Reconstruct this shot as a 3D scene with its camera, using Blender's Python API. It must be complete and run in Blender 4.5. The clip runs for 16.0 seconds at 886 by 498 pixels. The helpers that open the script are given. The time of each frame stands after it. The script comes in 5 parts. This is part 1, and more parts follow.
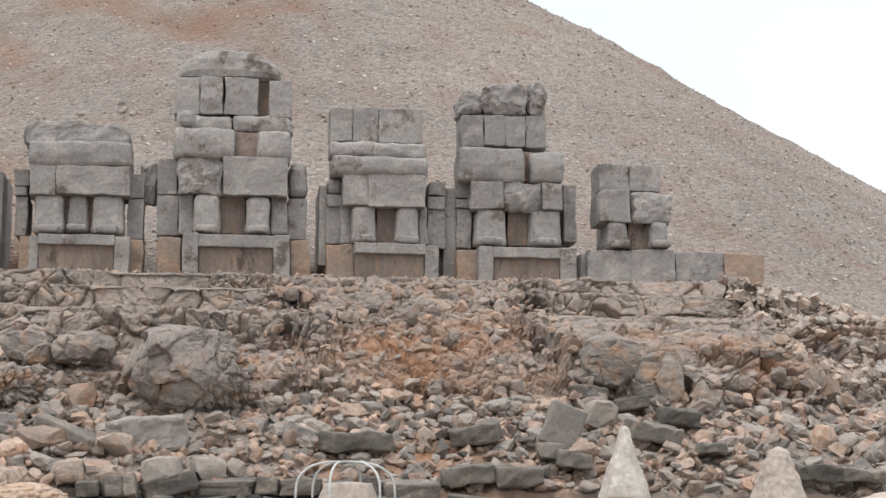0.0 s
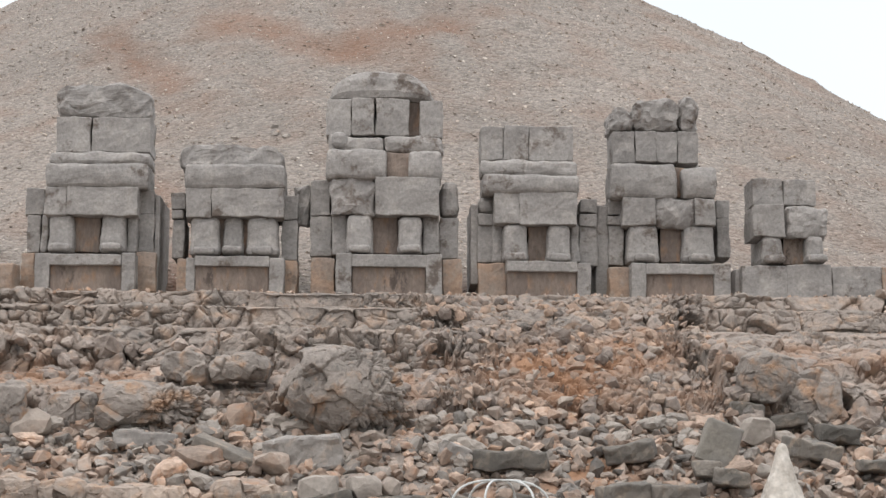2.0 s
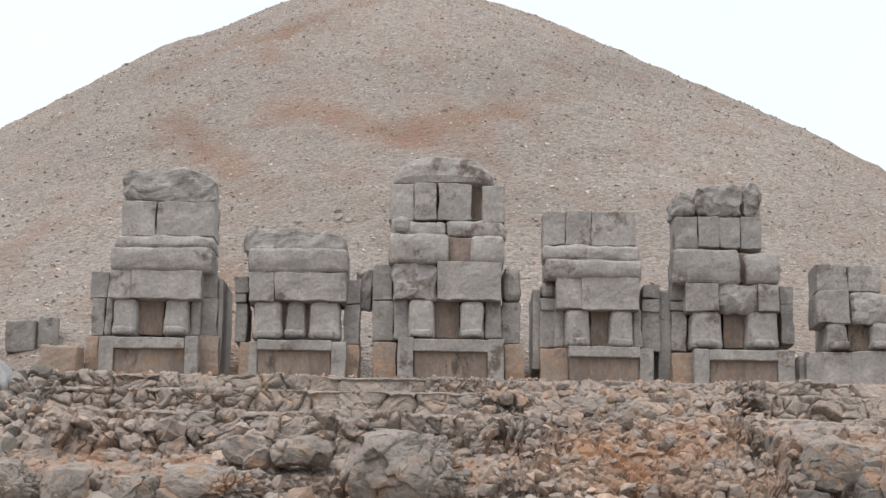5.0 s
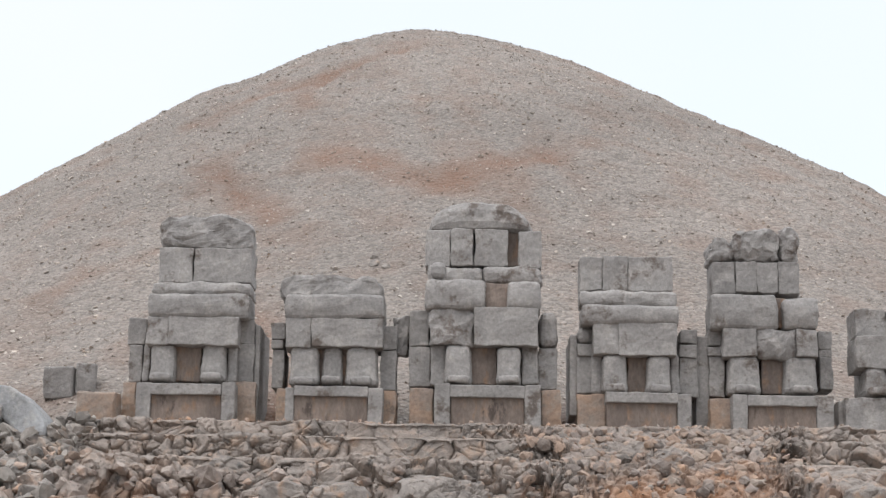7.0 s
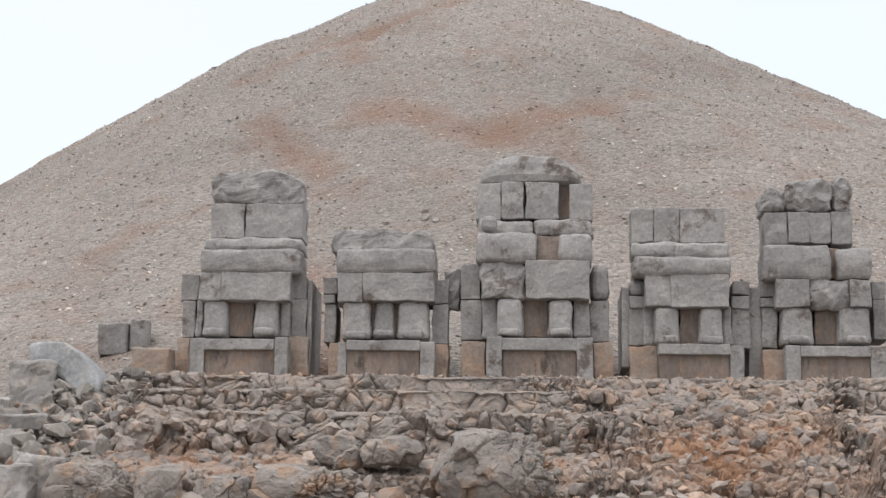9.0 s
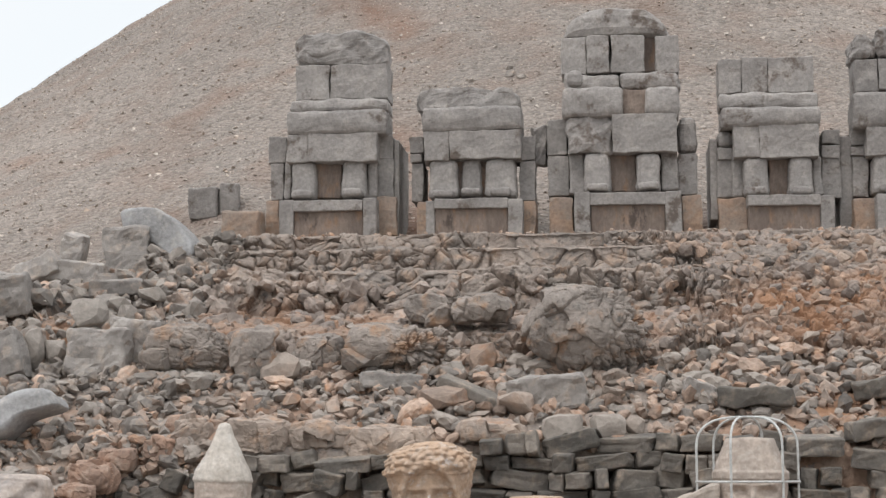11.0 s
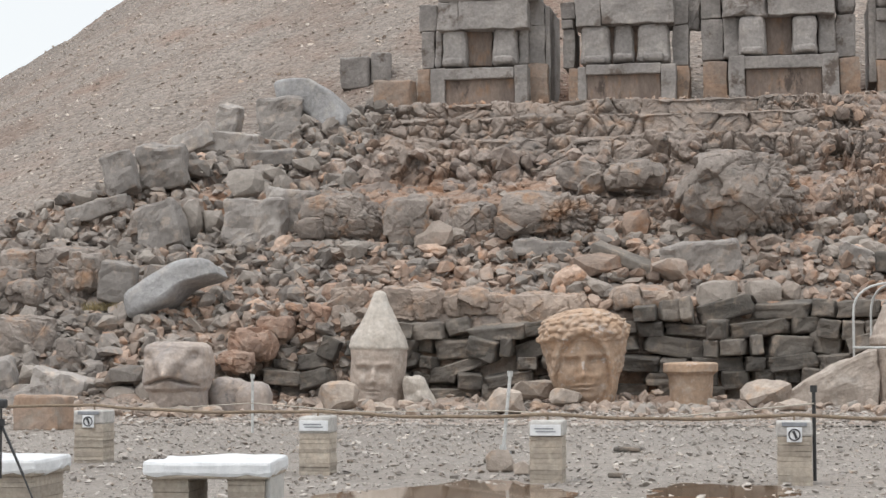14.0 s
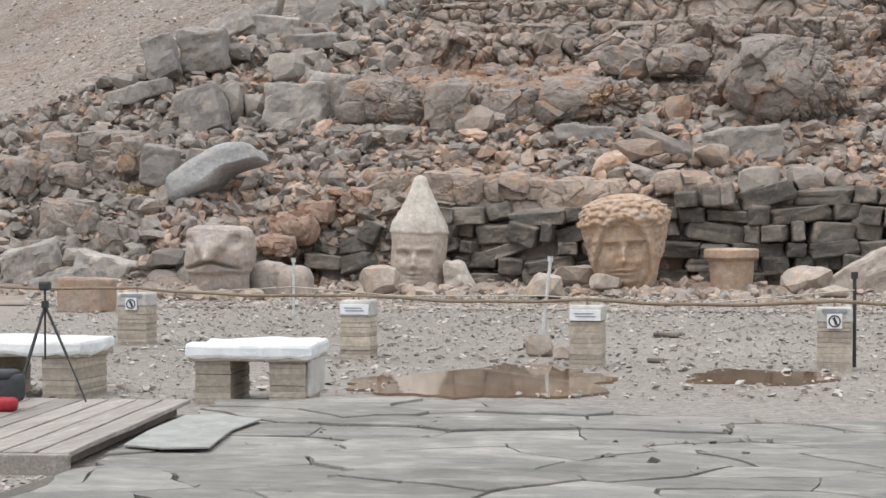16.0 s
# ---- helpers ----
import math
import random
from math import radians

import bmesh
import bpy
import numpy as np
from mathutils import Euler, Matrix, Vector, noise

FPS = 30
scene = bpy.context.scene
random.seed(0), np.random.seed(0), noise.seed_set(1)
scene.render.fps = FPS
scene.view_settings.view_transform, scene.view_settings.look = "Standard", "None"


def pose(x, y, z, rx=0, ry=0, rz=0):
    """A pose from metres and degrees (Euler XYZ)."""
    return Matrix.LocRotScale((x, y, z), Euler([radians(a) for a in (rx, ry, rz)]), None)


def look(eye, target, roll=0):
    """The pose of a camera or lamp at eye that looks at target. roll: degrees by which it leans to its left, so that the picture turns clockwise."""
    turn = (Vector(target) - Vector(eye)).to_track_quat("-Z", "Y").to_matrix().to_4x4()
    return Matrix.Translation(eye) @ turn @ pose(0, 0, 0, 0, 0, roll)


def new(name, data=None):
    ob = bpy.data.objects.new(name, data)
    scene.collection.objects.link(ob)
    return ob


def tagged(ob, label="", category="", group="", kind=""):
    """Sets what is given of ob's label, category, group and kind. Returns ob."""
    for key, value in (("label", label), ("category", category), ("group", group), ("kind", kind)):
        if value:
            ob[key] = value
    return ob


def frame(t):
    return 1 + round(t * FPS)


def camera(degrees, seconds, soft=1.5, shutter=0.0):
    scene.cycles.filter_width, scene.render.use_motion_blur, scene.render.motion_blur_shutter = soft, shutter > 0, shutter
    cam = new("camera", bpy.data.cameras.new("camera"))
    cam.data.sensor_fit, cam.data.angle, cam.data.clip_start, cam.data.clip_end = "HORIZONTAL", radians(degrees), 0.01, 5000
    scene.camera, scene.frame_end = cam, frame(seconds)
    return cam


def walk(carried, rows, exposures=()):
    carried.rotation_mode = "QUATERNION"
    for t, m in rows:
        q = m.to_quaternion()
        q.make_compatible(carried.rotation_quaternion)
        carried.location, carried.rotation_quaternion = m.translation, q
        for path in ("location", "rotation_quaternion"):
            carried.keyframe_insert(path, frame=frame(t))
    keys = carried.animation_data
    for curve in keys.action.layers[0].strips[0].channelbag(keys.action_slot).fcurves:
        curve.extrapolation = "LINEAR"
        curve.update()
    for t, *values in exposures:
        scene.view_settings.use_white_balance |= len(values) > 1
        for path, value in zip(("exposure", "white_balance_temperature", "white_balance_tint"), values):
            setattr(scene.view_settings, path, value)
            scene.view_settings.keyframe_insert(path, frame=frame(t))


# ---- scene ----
EYE = 1.6
cam = camera(27.41, 16.0, soft=1.5)
# seconds, turn to the left, tilt up, lean to the right
ROWS = [
    (0, -6.747, 8.551, -0.277),
    (0.5, -5.645, 9.088, -0.673),
    (1, -4.411, 9.069, -0.884),
    (1.5, -3.038, 9.034, -0.531),
    (2, -1.900, 9.101, -0.310),
    (2.5, -1.410, 9.306, -0.530),
    (3, -1.051, 9.605, -0.774),
    (3.5, -0.695, 9.931, -0.647),
    (4, -0.526, 10.385, -0.779),
    (4.5, -0.228, 11.063, -0.934),
    (5, 0.117, 11.750, -0.898),
    (5.2, 0.219, 12.082, -1.016),
    (7.3, 1.432, 13.177, -1.060),
    (7.5, 1.432, 13.172, -1.168),
    (8, 1.570, 12.960, -1.089),
    (8.5, 2.180, 12.328, -1.084),
    (9, 2.938, 11.687, -0.810),
    (9.5, 3.712, 10.592, -0.380),
    (10, 4.420, 9.308, -0.078),
    (10.2, 4.754, 8.778, -0.018),
    (12.3, 6.798, 5.511, 0.267),
    (12.5, 7.093, 5.223, 0.322),
    (13, 8.526, 4.256, 0.553),
    (13.5, 9.711, 3.583, 0.377),
    (14, 10.529, 3.028, 0.268),
    (14.5, 10.735, 1.960, 0.371),
    (15, 10.618, 1.025, 0.127),
    (15.5, 11.174, -0.228, -0.090),
    (16, 11.819, -0.600, -0.000),
]


def held(turn, tilt, lean):
    return pose(0, 0, EYE, 0, 0, turn) @ pose(0, 0, 0, 90 + tilt) @ pose(0, 0, 0, 0, 0, -lean)


# the clip's camera darkens a little towards the terrace and is cooler while the sky fills the picture
walk(cam, [(t, held(a, b, c)) for t, a, b, c in ROWS], [(0, 0.0, 6550, 10), (4, 0.0, 6600, 10), (8, -0.04, 6280, 10), (10, -0.06, 6500, 10), (12.5, -0.16, 6600, 10), (14.2, -0.14, 6600, 10), (16, -0.04, 6500, 10)])

# ---- overcast sky and a weak, wide sun behind it ----
world = bpy.data.worlds.new("overcast_sky")
scene.world = world
world.use_nodes = True
wn, wl = world.node_tree.nodes, world.node_tree.links
wn.clear()
sky = wn.new("ShaderNodeTexSky")
sky.sky_type, sky.sun_disc = "NISHITA", False
sky.sun_elevation, sky.sun_rotation = radians(63), radians(214)
cloud_noise = wn.new("ShaderNodeTexNoise")
cloud_noise.inputs["Scale"].default_value, cloud_noise.inputs["Detail"].default_value = 2.2, 5.0
cloud_ramp = wn.new("ShaderNodeValToRGB")
cloud_ramp.color_ramp.elements[0].position, cloud_ramp.color_ramp.elements[0].color = 0.3, (0.88, 0.95, 0.97, 1)
cloud_ramp.color_ramp.elements[1].position, cloud_ramp.color_ramp.elements[1].color = 0.65, (0.965, 0.97, 0.965, 1)
sky_mix = wn.new("ShaderNodeMix")
sky_mix.data_type = "RGBA"
sky_mix.inputs[0].default_value = 0.97
wbg, wout = wn.new("ShaderNodeBackground"), wn.new("ShaderNodeOutputWorld")
wl.new(cloud_noise.outputs["Fac"], cloud_ramp.inputs["Fac"])
wl.new(sky.outputs["Color"], sky_mix.inputs[6])
wl.new(cloud_ramp.outputs["Color"], sky_mix.inputs[7])
# an overcast dome is brighter overhead than near the horizon
w_co, w_sep, w_map = wn.new("ShaderNodeTexCoord"), wn.new("ShaderNodeSeparateXYZ"), wn.new("ShaderNodeMapRange")
w_map.inputs["From Min"].default_value, w_map.inputs["From Max"].default_value = 0.36, 1.0
w_map.inputs["To Min"].default_value, w_map.inputs["To Max"].default_value = 1.0, 2.1
wl.new(w_co.outputs["Generated"], w_sep.inputs[0])
wl.new(w_sep.outputs["Z"], w_map.inputs["Value"])
wl.new(w_map.outputs["Result"], wbg.inputs["Strength"])
wl.new(sky_mix.outputs[2], wbg.inputs["Color"])
wl.new(wbg.outputs["Background"], wout.inputs["Surface"])
sun = new("sun", bpy.data.lights.new("sun", "SUN"))
sun.data.energy, sun.data.angle, sun.data.color = 1.1, radians(18), (1.0, 0.96, 0.9)
sun.matrix_world = look((-16, 26, 60), (0, 50, 4))


# ---- materials ----
def material(name, base, second=None, third=None, scale=1.0, fine=9.0, rough=0.9, bump=0.3, island=0.0, random_ob=0.0, tint=None,
             spots=None, spot_scale=2.0, spot_at=0.6, metal=0.0, stretch=(1, 1, 1), stain=None):
    """A worn mineral or plain surface: two or three colours in large and fine patches, grain and spots."""
    m = bpy.data.materials.new(name)
    m.use_nodes = True
    n, l = m.node_tree.nodes, m.node_tree.links
    b = n["Principled BSDF"]
    b.inputs["Roughness"].default_value, b.inputs["Metallic"].default_value = rough, metal
    co = n.new("ShaderNodeTexCoord")
    mp = n.new("ShaderNodeMapping")
    mp.inputs["Scale"].default_value = stretch
    geo = n.new("ShaderNodeNewGeometry")
    l.new(geo.outputs["Position"], mp.inputs["Vector"])

    def noise_at(s, detail=6.0, roughness=0.6):
        t = n.new("ShaderNodeTexNoise")
        t.inputs["Scale"].default_value, t.inputs["Detail"].default_value, t.inputs["Roughness"].default_value = s, detail, roughness
        l.new(mp.outputs["Vector"], t.inputs["Vector"])
        return t.outputs["Fac"]

    def ramp(fac, a, c):
        r = n.new("ShaderNodeMapRange")
        r.inputs["From Min"].default_value, r.inputs["From Max"].default_value = a, c
        l.new(fac, r.inputs["Value"])
        return r.outputs["Result"]

    def mix(fac, a, c, mode="MIX"):
        x = n.new("ShaderNodeMix")
        x.data_type, x.blend_type = "RGBA", mode
        if isinstance(fac, float):
            x.inputs[0].default_value = fac
        else:
            l.new(fac, x.inputs[0])
        for i, v in ((6, a), (7, c)):
            if isinstance(v, tuple):
                x.inputs[i].default_value = (*v, 1)
            else:
                l.new(v, x.inputs[i])
        return x.outputs[2]

    def grey(v):
        c = n.new("ShaderNodeCombineColor")
        for i in range(3):
            l.new(v, c.inputs[i])
        return c.outputs["Color"]

    big, small = noise_at(scale), noise_at(fine, 8.0, 0.7)
    col = base
    if second:
        col = mix(ramp(big, 0.4, 0.6), base, second)
    if third:
        col = mix(ramp(noise_at(scale * 2.7), 0.52, 0.68), col, third)
    if stain:
        at = n.new("ShaderNodeAttribute")
        at.attribute_name = "earth"
        col = mix(at.outputs["Fac"], col, mix(ramp(small, 0.35, 0.65), stain, tuple(v * 0.75 for v in stain)))
    if spots:
        col = mix(ramp(noise_at(spot_scale, 7.0, 0.75), spot_at, spot_at + 0.08), col, spots)
    col = mix(0.8, col, grey(ramp(small, -0.15, 1.0)), "OVERLAY")
    for amount, out in ((island, geo.outputs["Random Per Island"]), (random_ob, None)):
        if amount:
            if out is None:
                out = n.new("ShaderNodeObjectInfo").outputs["Random"]
            r = n.new("ShaderNodeMapRange")
            r.inputs["To Min"].default_value, r.inputs["To Max"].default_value = 1 - amount, 1 + amount
            l.new(out, r.inputs["Value"])
            col = mix(1.0, col, grey(r.outputs["Result"]), "MULTIPLY")
    if tint:
        # some of the stones are of another kind
        wrap, kind_at = n.new("ShaderNodeMath"), n.new("ShaderNodeMath")
        wrap.operation, wrap.inputs[1].default_value = "MULTIPLY", 7.31
        kind_at.operation = "FRACT"
        l.new(geo.outputs["Random Per Island"], wrap.inputs[0])
        l.new(wrap.outputs[0], kind_at.inputs[0])
        col = mix(ramp(kind_at.outputs[0], 0.6, 0.9), col, mix(0.6, tint, grey(ramp(small, -0.15, 1.0)), "OVERLAY"))
    height = small
    if isinstance(col, tuple):
        b.inputs["Base Color"].default_value = (*col, 1)
    else:
        l.new(col, b.inputs["Base Color"])
    if bump:
        bp = n.new("ShaderNodeBump")
        bp.inputs["Strength"].default_value, bp.inputs["Distance"].default_value = bump, 0.08
        l.new(height, bp.inputs["Height"])
        l.new(bp.outputs["Normal"], b.inputs["Normal"])
    return m


def gravel_material(name, stones, earth, size, rust, bump=0.8):
    """A slope of loose pale stones: cells of many tones, with rusty earth showing in long patches."""
    m = bpy.data.materials.new(name)
    m.use_nodes = True
    n, l = m.node_tree.nodes, m.node_tree.links
    b = n["Principled BSDF"]
    b.inputs["Roughness"].default_value = 0.95
    geo = n.new("ShaderNodeNewGeometry")
    cells = n.new("ShaderNodeTexVoronoi")
    cells.inputs["Scale"].default_value = 1 / size
    fine = n.new("ShaderNodeTexVoronoi")
    fine.inputs["Scale"].default_value = 2.6 / size
    for t in (cells, fine):
        l.new(geo.outputs["Position"], t.inputs["Vector"])
    sep, sep2 = n.new("ShaderNodeSeparateColor"), n.new("ShaderNodeSeparateColor")
    l.new(cells.outputs["Color"], sep.inputs[0])
    l.new(fine.outputs["Color"], sep2.inputs[0])
    avg = n.new("ShaderNodeMath")
    avg.operation = "MULTIPLY_ADD"
    avg.inputs[1].default_value = 0.5
    half = n.new("ShaderNodeMath")
    half.operation = "MULTIPLY"
    half.inputs[1].default_value = 0.5
    l.new(sep2.outputs[0], half.inputs[0])
    l.new(sep.outputs[0], avg.inputs[0])
    l.new(half.outputs[0], avg.inputs[2])
    ramp = n.new("ShaderNodeValToRGB")
    e = ramp.color_ramp.elements
    e[0].position, e[0].color = 0.0, (*[v * 0.62 for v in stones], 1)
    e[1].position, e[1].color = 1.0, (*[min(v * 1.5, 0.8) for v in stones], 1)
    mid = e.new(0.45)
    mid.color = (*stones, 1)
    l.new(avg.outputs[0], ramp.inputs["Fac"])
    at = n.new("ShaderNodeAttribute")
    at.attribute_name = "earth"
    nz = n.new("ShaderNodeTexNoise")
    nz.inputs["Scale"].default_value, nz.inputs["Detail"].default_value, nz.inputs["Roughness"].default_value = 0.35, 9.0, 0.7
    l.new(geo.outputs["Position"], nz.inputs["Vector"])
    fac = n.new("ShaderNodeMath")
    fac.operation = "MULTIPLY_ADD"
    fac.inputs[1].default_value, fac.inputs[2].default_value = 1.6, -0.72
    l.new(nz.outputs["Fac"], fac.inputs[0])
    fac2 = n.new("ShaderNodeMath")
    fac2.operation, fac2.use_clamp = "ADD", True
    l.new(fac.outputs[0], fac2.inputs[0])
    l.new(at.outputs["Fac"], fac2.inputs[1])
    fac3 = n.new("ShaderNodeMath")
    fac3.operation = "MULTIPLY"
    fac3.inputs[1].default_value = rust
    l.new(fac2.outputs[0], fac3.inputs[0])
    x = n.new("ShaderNodeMix")
    x.data_type = "RGBA"
    l.new(fac3.outputs[0], x.inputs[0])
    l.new(ramp.outputs["Color"], x.inputs[6])
    x.inputs[7].default_value = (*earth, 1)
    wide = n.new("ShaderNodeTexNoise")
    wide.inputs["Scale"].default_value, wide.inputs["Detail"].default_value = 0.07, 7.0
    l.new(geo.outputs["Position"], wide.inputs["Vector"])
    tone = n.new("ShaderNodeMapRange")
    tone.inputs["From Min"].default_value, tone.inputs["From Max"].default_value = 0.3, 0.7
    tone.inputs["To Min"].default_value, tone.inputs["To Max"].default_value = 0.82, 1.14
    l.new(wide.outputs["Fac"], tone.inputs["Value"])
    toned = n.new("ShaderNodeVectorMath")
    toned.operation = "SCALE"
    l.new(x.outputs[2], toned.inputs[0])
    l.new(tone.outputs["Result"], toned.inputs["Scale"])
    l.new(toned.outputs["Vector"], b.inputs["Base Color"])
    bp = n.new("ShaderNodeBump")
    bp.inputs["Strength"].default_value, bp.inputs["Distance"].default_value = bump, size * 0.6
    bp.invert = True
    l.new(cells.outputs["Distance"], bp.inputs["Height"])
    l.new(bp.outputs["Normal"], b.inputs["Normal"])
    return m


LIMESTONE = material("weathered_grey_limestone", (0.272, 0.25, 0.235), (0.215, 0.197, 0.186), (0.318, 0.288, 0.266), 0.7, 9.0, 0.9, 0.45,
                     spots=(0.118, 0.094, 0.08), spot_scale=0.8, spot_at=0.56, random_ob=0.08, island=0.07)
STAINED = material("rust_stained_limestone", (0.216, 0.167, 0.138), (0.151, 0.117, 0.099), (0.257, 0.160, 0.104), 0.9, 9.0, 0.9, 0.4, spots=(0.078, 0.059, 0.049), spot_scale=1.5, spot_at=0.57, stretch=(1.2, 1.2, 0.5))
PALE_BLOCK = material("fresh_buff_stone", (0.315, 0.215, 0.155), (0.265, 0.205, 0.168), (0.29, 0.24, 0.2), 1.2, 9.0, 0.9, 0.3, spots=(0.17, 0.13, 0.105), spot_scale=1.6, spot_at=0.6)
OUTCROP = material("cracked_grey_bedrock", (0.287, 0.236, 0.203), (0.206, 0.176, 0.155), (0.342, 0.251, 0.193), 0.7, 6.0, 0.95, 0.75,
                   stain=(0.317, 0.176, 0.104), spots=(0.115, 0.103, 0.094), spot_scale=1.7, spot_at=0.585)
BEDROCK = material("jointed_bedrock", (0.278, 0.227, 0.196), (0.206, 0.169, 0.148), (0.339, 0.236, 0.178), 0.6, 6.0, 0.95, 0.7, spots=(0.119, 0.105, 0.094), spot_scale=1.8, spot_at=0.58, island=0.2, random_ob=0.18)
BOULDER = material("cracked_boulder_stone", (0.270, 0.231, 0.204), (0.201, 0.173, 0.154), (0.314, 0.199, 0.130), 0.6, 6.0, 0.95, 0.7,
                   spots=(0.118, 0.107, 0.096), spot_scale=1.5, spot_at=0.57)
RUBBLE = material("loose_limestone_rubble", (0.343, 0.248, 0.193), (0.265, 0.200, 0.162), (0.322, 0.188, 0.120), 0.8, 7.0, 0.95, 0.6, island=0.35, random_ob=0.2, tint=(0.296, 0.257, 0.226))
SCREE = material("pale_pinkish_scree", (0.382, 0.304, 0.253), (0.313, 0.252, 0.212), (0.352, 0.252, 0.184), 0.8, 7.0, 0.95, 0.5, island=0.32, tint=(0.294, 0.266, 0.240))
RUSTY = material("rusty_broken_rock", (0.322, 0.219, 0.161), (0.267, 0.201, 0.161), (0.352, 0.230, 0.156), 0.7, 7.0, 0.95, 0.6, island=0.3, tint=(0.301, 0.245, 0.204))
GREY_RUBBLE = material("loose_grey_rubble", (0.229, 0.200, 0.179), (0.165, 0.146, 0.131), (0.282, 0.210, 0.161), 0.8, 7.0, 0.95, 0.6, island=0.3, random_ob=0.2, spots=(0.107, 0.095, 0.088), spot_scale=1.6, spot_at=0.58, tint=(0.292, 0.258, 0.229))
DARK_STONE = material("dark_green_grey_sandstone", (0.154, 0.133, 0.114), (0.099, 0.089, 0.079), (0.231, 0.185, 0.147), 0.9, 7.0, 0.88, 0.7, random_ob=0.4)
GRAVEL = gravel_material("tumulus_gravel", (0.227, 0.192, 0.167), (0.207, 0.113, 0.073), 0.2, 0.95, 1.0)
GROUND = gravel_material("terrace_chippings", (0.25, 0.223, 0.2), (0.198, 0.153, 0.12), 0.06, 0.7, 0.8)


# ---- building helpers ----
def part(name, bm, mat, parent=None, label="", smooth=False):
    me = bpy.data.meshes.new(name)
    bm.to_mesh(me)
    bm.free()
    if smooth:
        me.polygons.foreach_set("use_smooth", [True] * len(me.polygons))
    me.materials.append(mat)
    ob = new(name, me)
    if parent:
        ob.parent = parent
    if label:
        ob["label"] = label
    return ob


def group_at(name, x=0, y=0, z=0, turn=0):
    ob = new(name)
    ob.matrix_basis = pose(x, y, z, 0, 0, turn)
    return ob


def smoothstep(a, b, v):
    t = np.clip((v - a) / (b - a), 0, 1)
    return t * t * (3 - 2 * t)


def add_block(bm, x0, x1, y0, y1, z0, z1, bevel=0.05, wear=0.03, cell=0.3, seed=0.0, bulge=0.0, flare=0.0, crown=0.0):
    """A cut stone with rounded, chipped edges; bulge rounds its front, flare widens its foot."""
    size = Vector((x1 - x0, y1 - y0, z1 - z0))
    mid = Vector(((x0 + x1) / 2, (y0 + y1) / 2, (z0 + z1) / 2))
    nx, ny, nz = [max(3, min(14, int(s / cell) + 2)) for s in size]
    rim = [min(0.3, min(bevel, min(size) * 0.4) / max(s, 1e-6)) for s in size]
    made = {}

    def at(i, j, k):
        if (i, j, k) not in made:
            made[i, j, k] = bm.verts.new([-0.5 if c == 0 else 0.5 if c == n else r - 0.5 + (1 - 2 * r) * (c - 1) / (n - 2) for c, n, r in zip((i, j, k), (nx, ny, nz), rim)])
        return made[i, j, k]

    for i in range(nx):
        for j in range(ny):
            bm.faces.new((at(i, j, 0), at(i, j + 1, 0), at(i + 1, j + 1, 0), at(i + 1, j, 0)))
            bm.faces.new((at(i, j, nz), at(i + 1, j, nz), at(i + 1, j + 1, nz), at(i, j + 1, nz)))
        for k in range(nz):
            bm.faces.new((at(i, 0, k), at(i + 1, 0, k), at(i + 1, 0, k + 1), at(i, 0, k + 1)))
            bm.faces.new((at(i, ny, k), at(i, ny, k + 1), at(i + 1, ny, k + 1), at(i + 1, ny, k)))
    for j in range(ny):
        for k in range(nz):
            bm.faces.new((at(0, j, k), at(0, j, k + 1), at(0, j + 1, k + 1), at(0, j + 1, k)))
            bm.faces.new((at(nx, j, k), at(nx, j + 1, k), at(nx, j + 1, k + 1), at(nx, j, k + 1)))
    verts = made.values()
    half = size / 2
    b = min(bevel, min(half) * 0.8)
    for v in verts:
        p = Vector((v.co.x * size.x, v.co.y * size.y, v.co.z * size.z))
        inner = Vector([max(-h + b, min(h - b, c)) for h, c in zip(half, p)])
        d = p - inner
        if d.length > 1e-6:
            p = inner + d.normalized() * min(d.length, b)
        if bulge:
            k = (p.x / half.x) ** 2 * 0.6 + (p.z / half.z) ** 2 * 0.5
            p.y += bulge * k * (0.5 - p.y / size.y)
        if crown:
            p.z -= crown * abs(p.x / half.x) ** 3.6 * max(0.0, p.z / size.z + 0.5)
        if flare:
            k = 1 + flare * (0.5 - p.z / size.z) ** 3
            p.x *= k
            if p.y < 0:
                p.y *= k
        q = (p + mid) * 1.7 + Vector((seed, seed * 0.7, seed * 1.3))
        n = noise.noise_vector(q) * wear + noise.noise_vector(q * 3.1) * wear * 0.5
        v.co = p + mid + n
    return verts


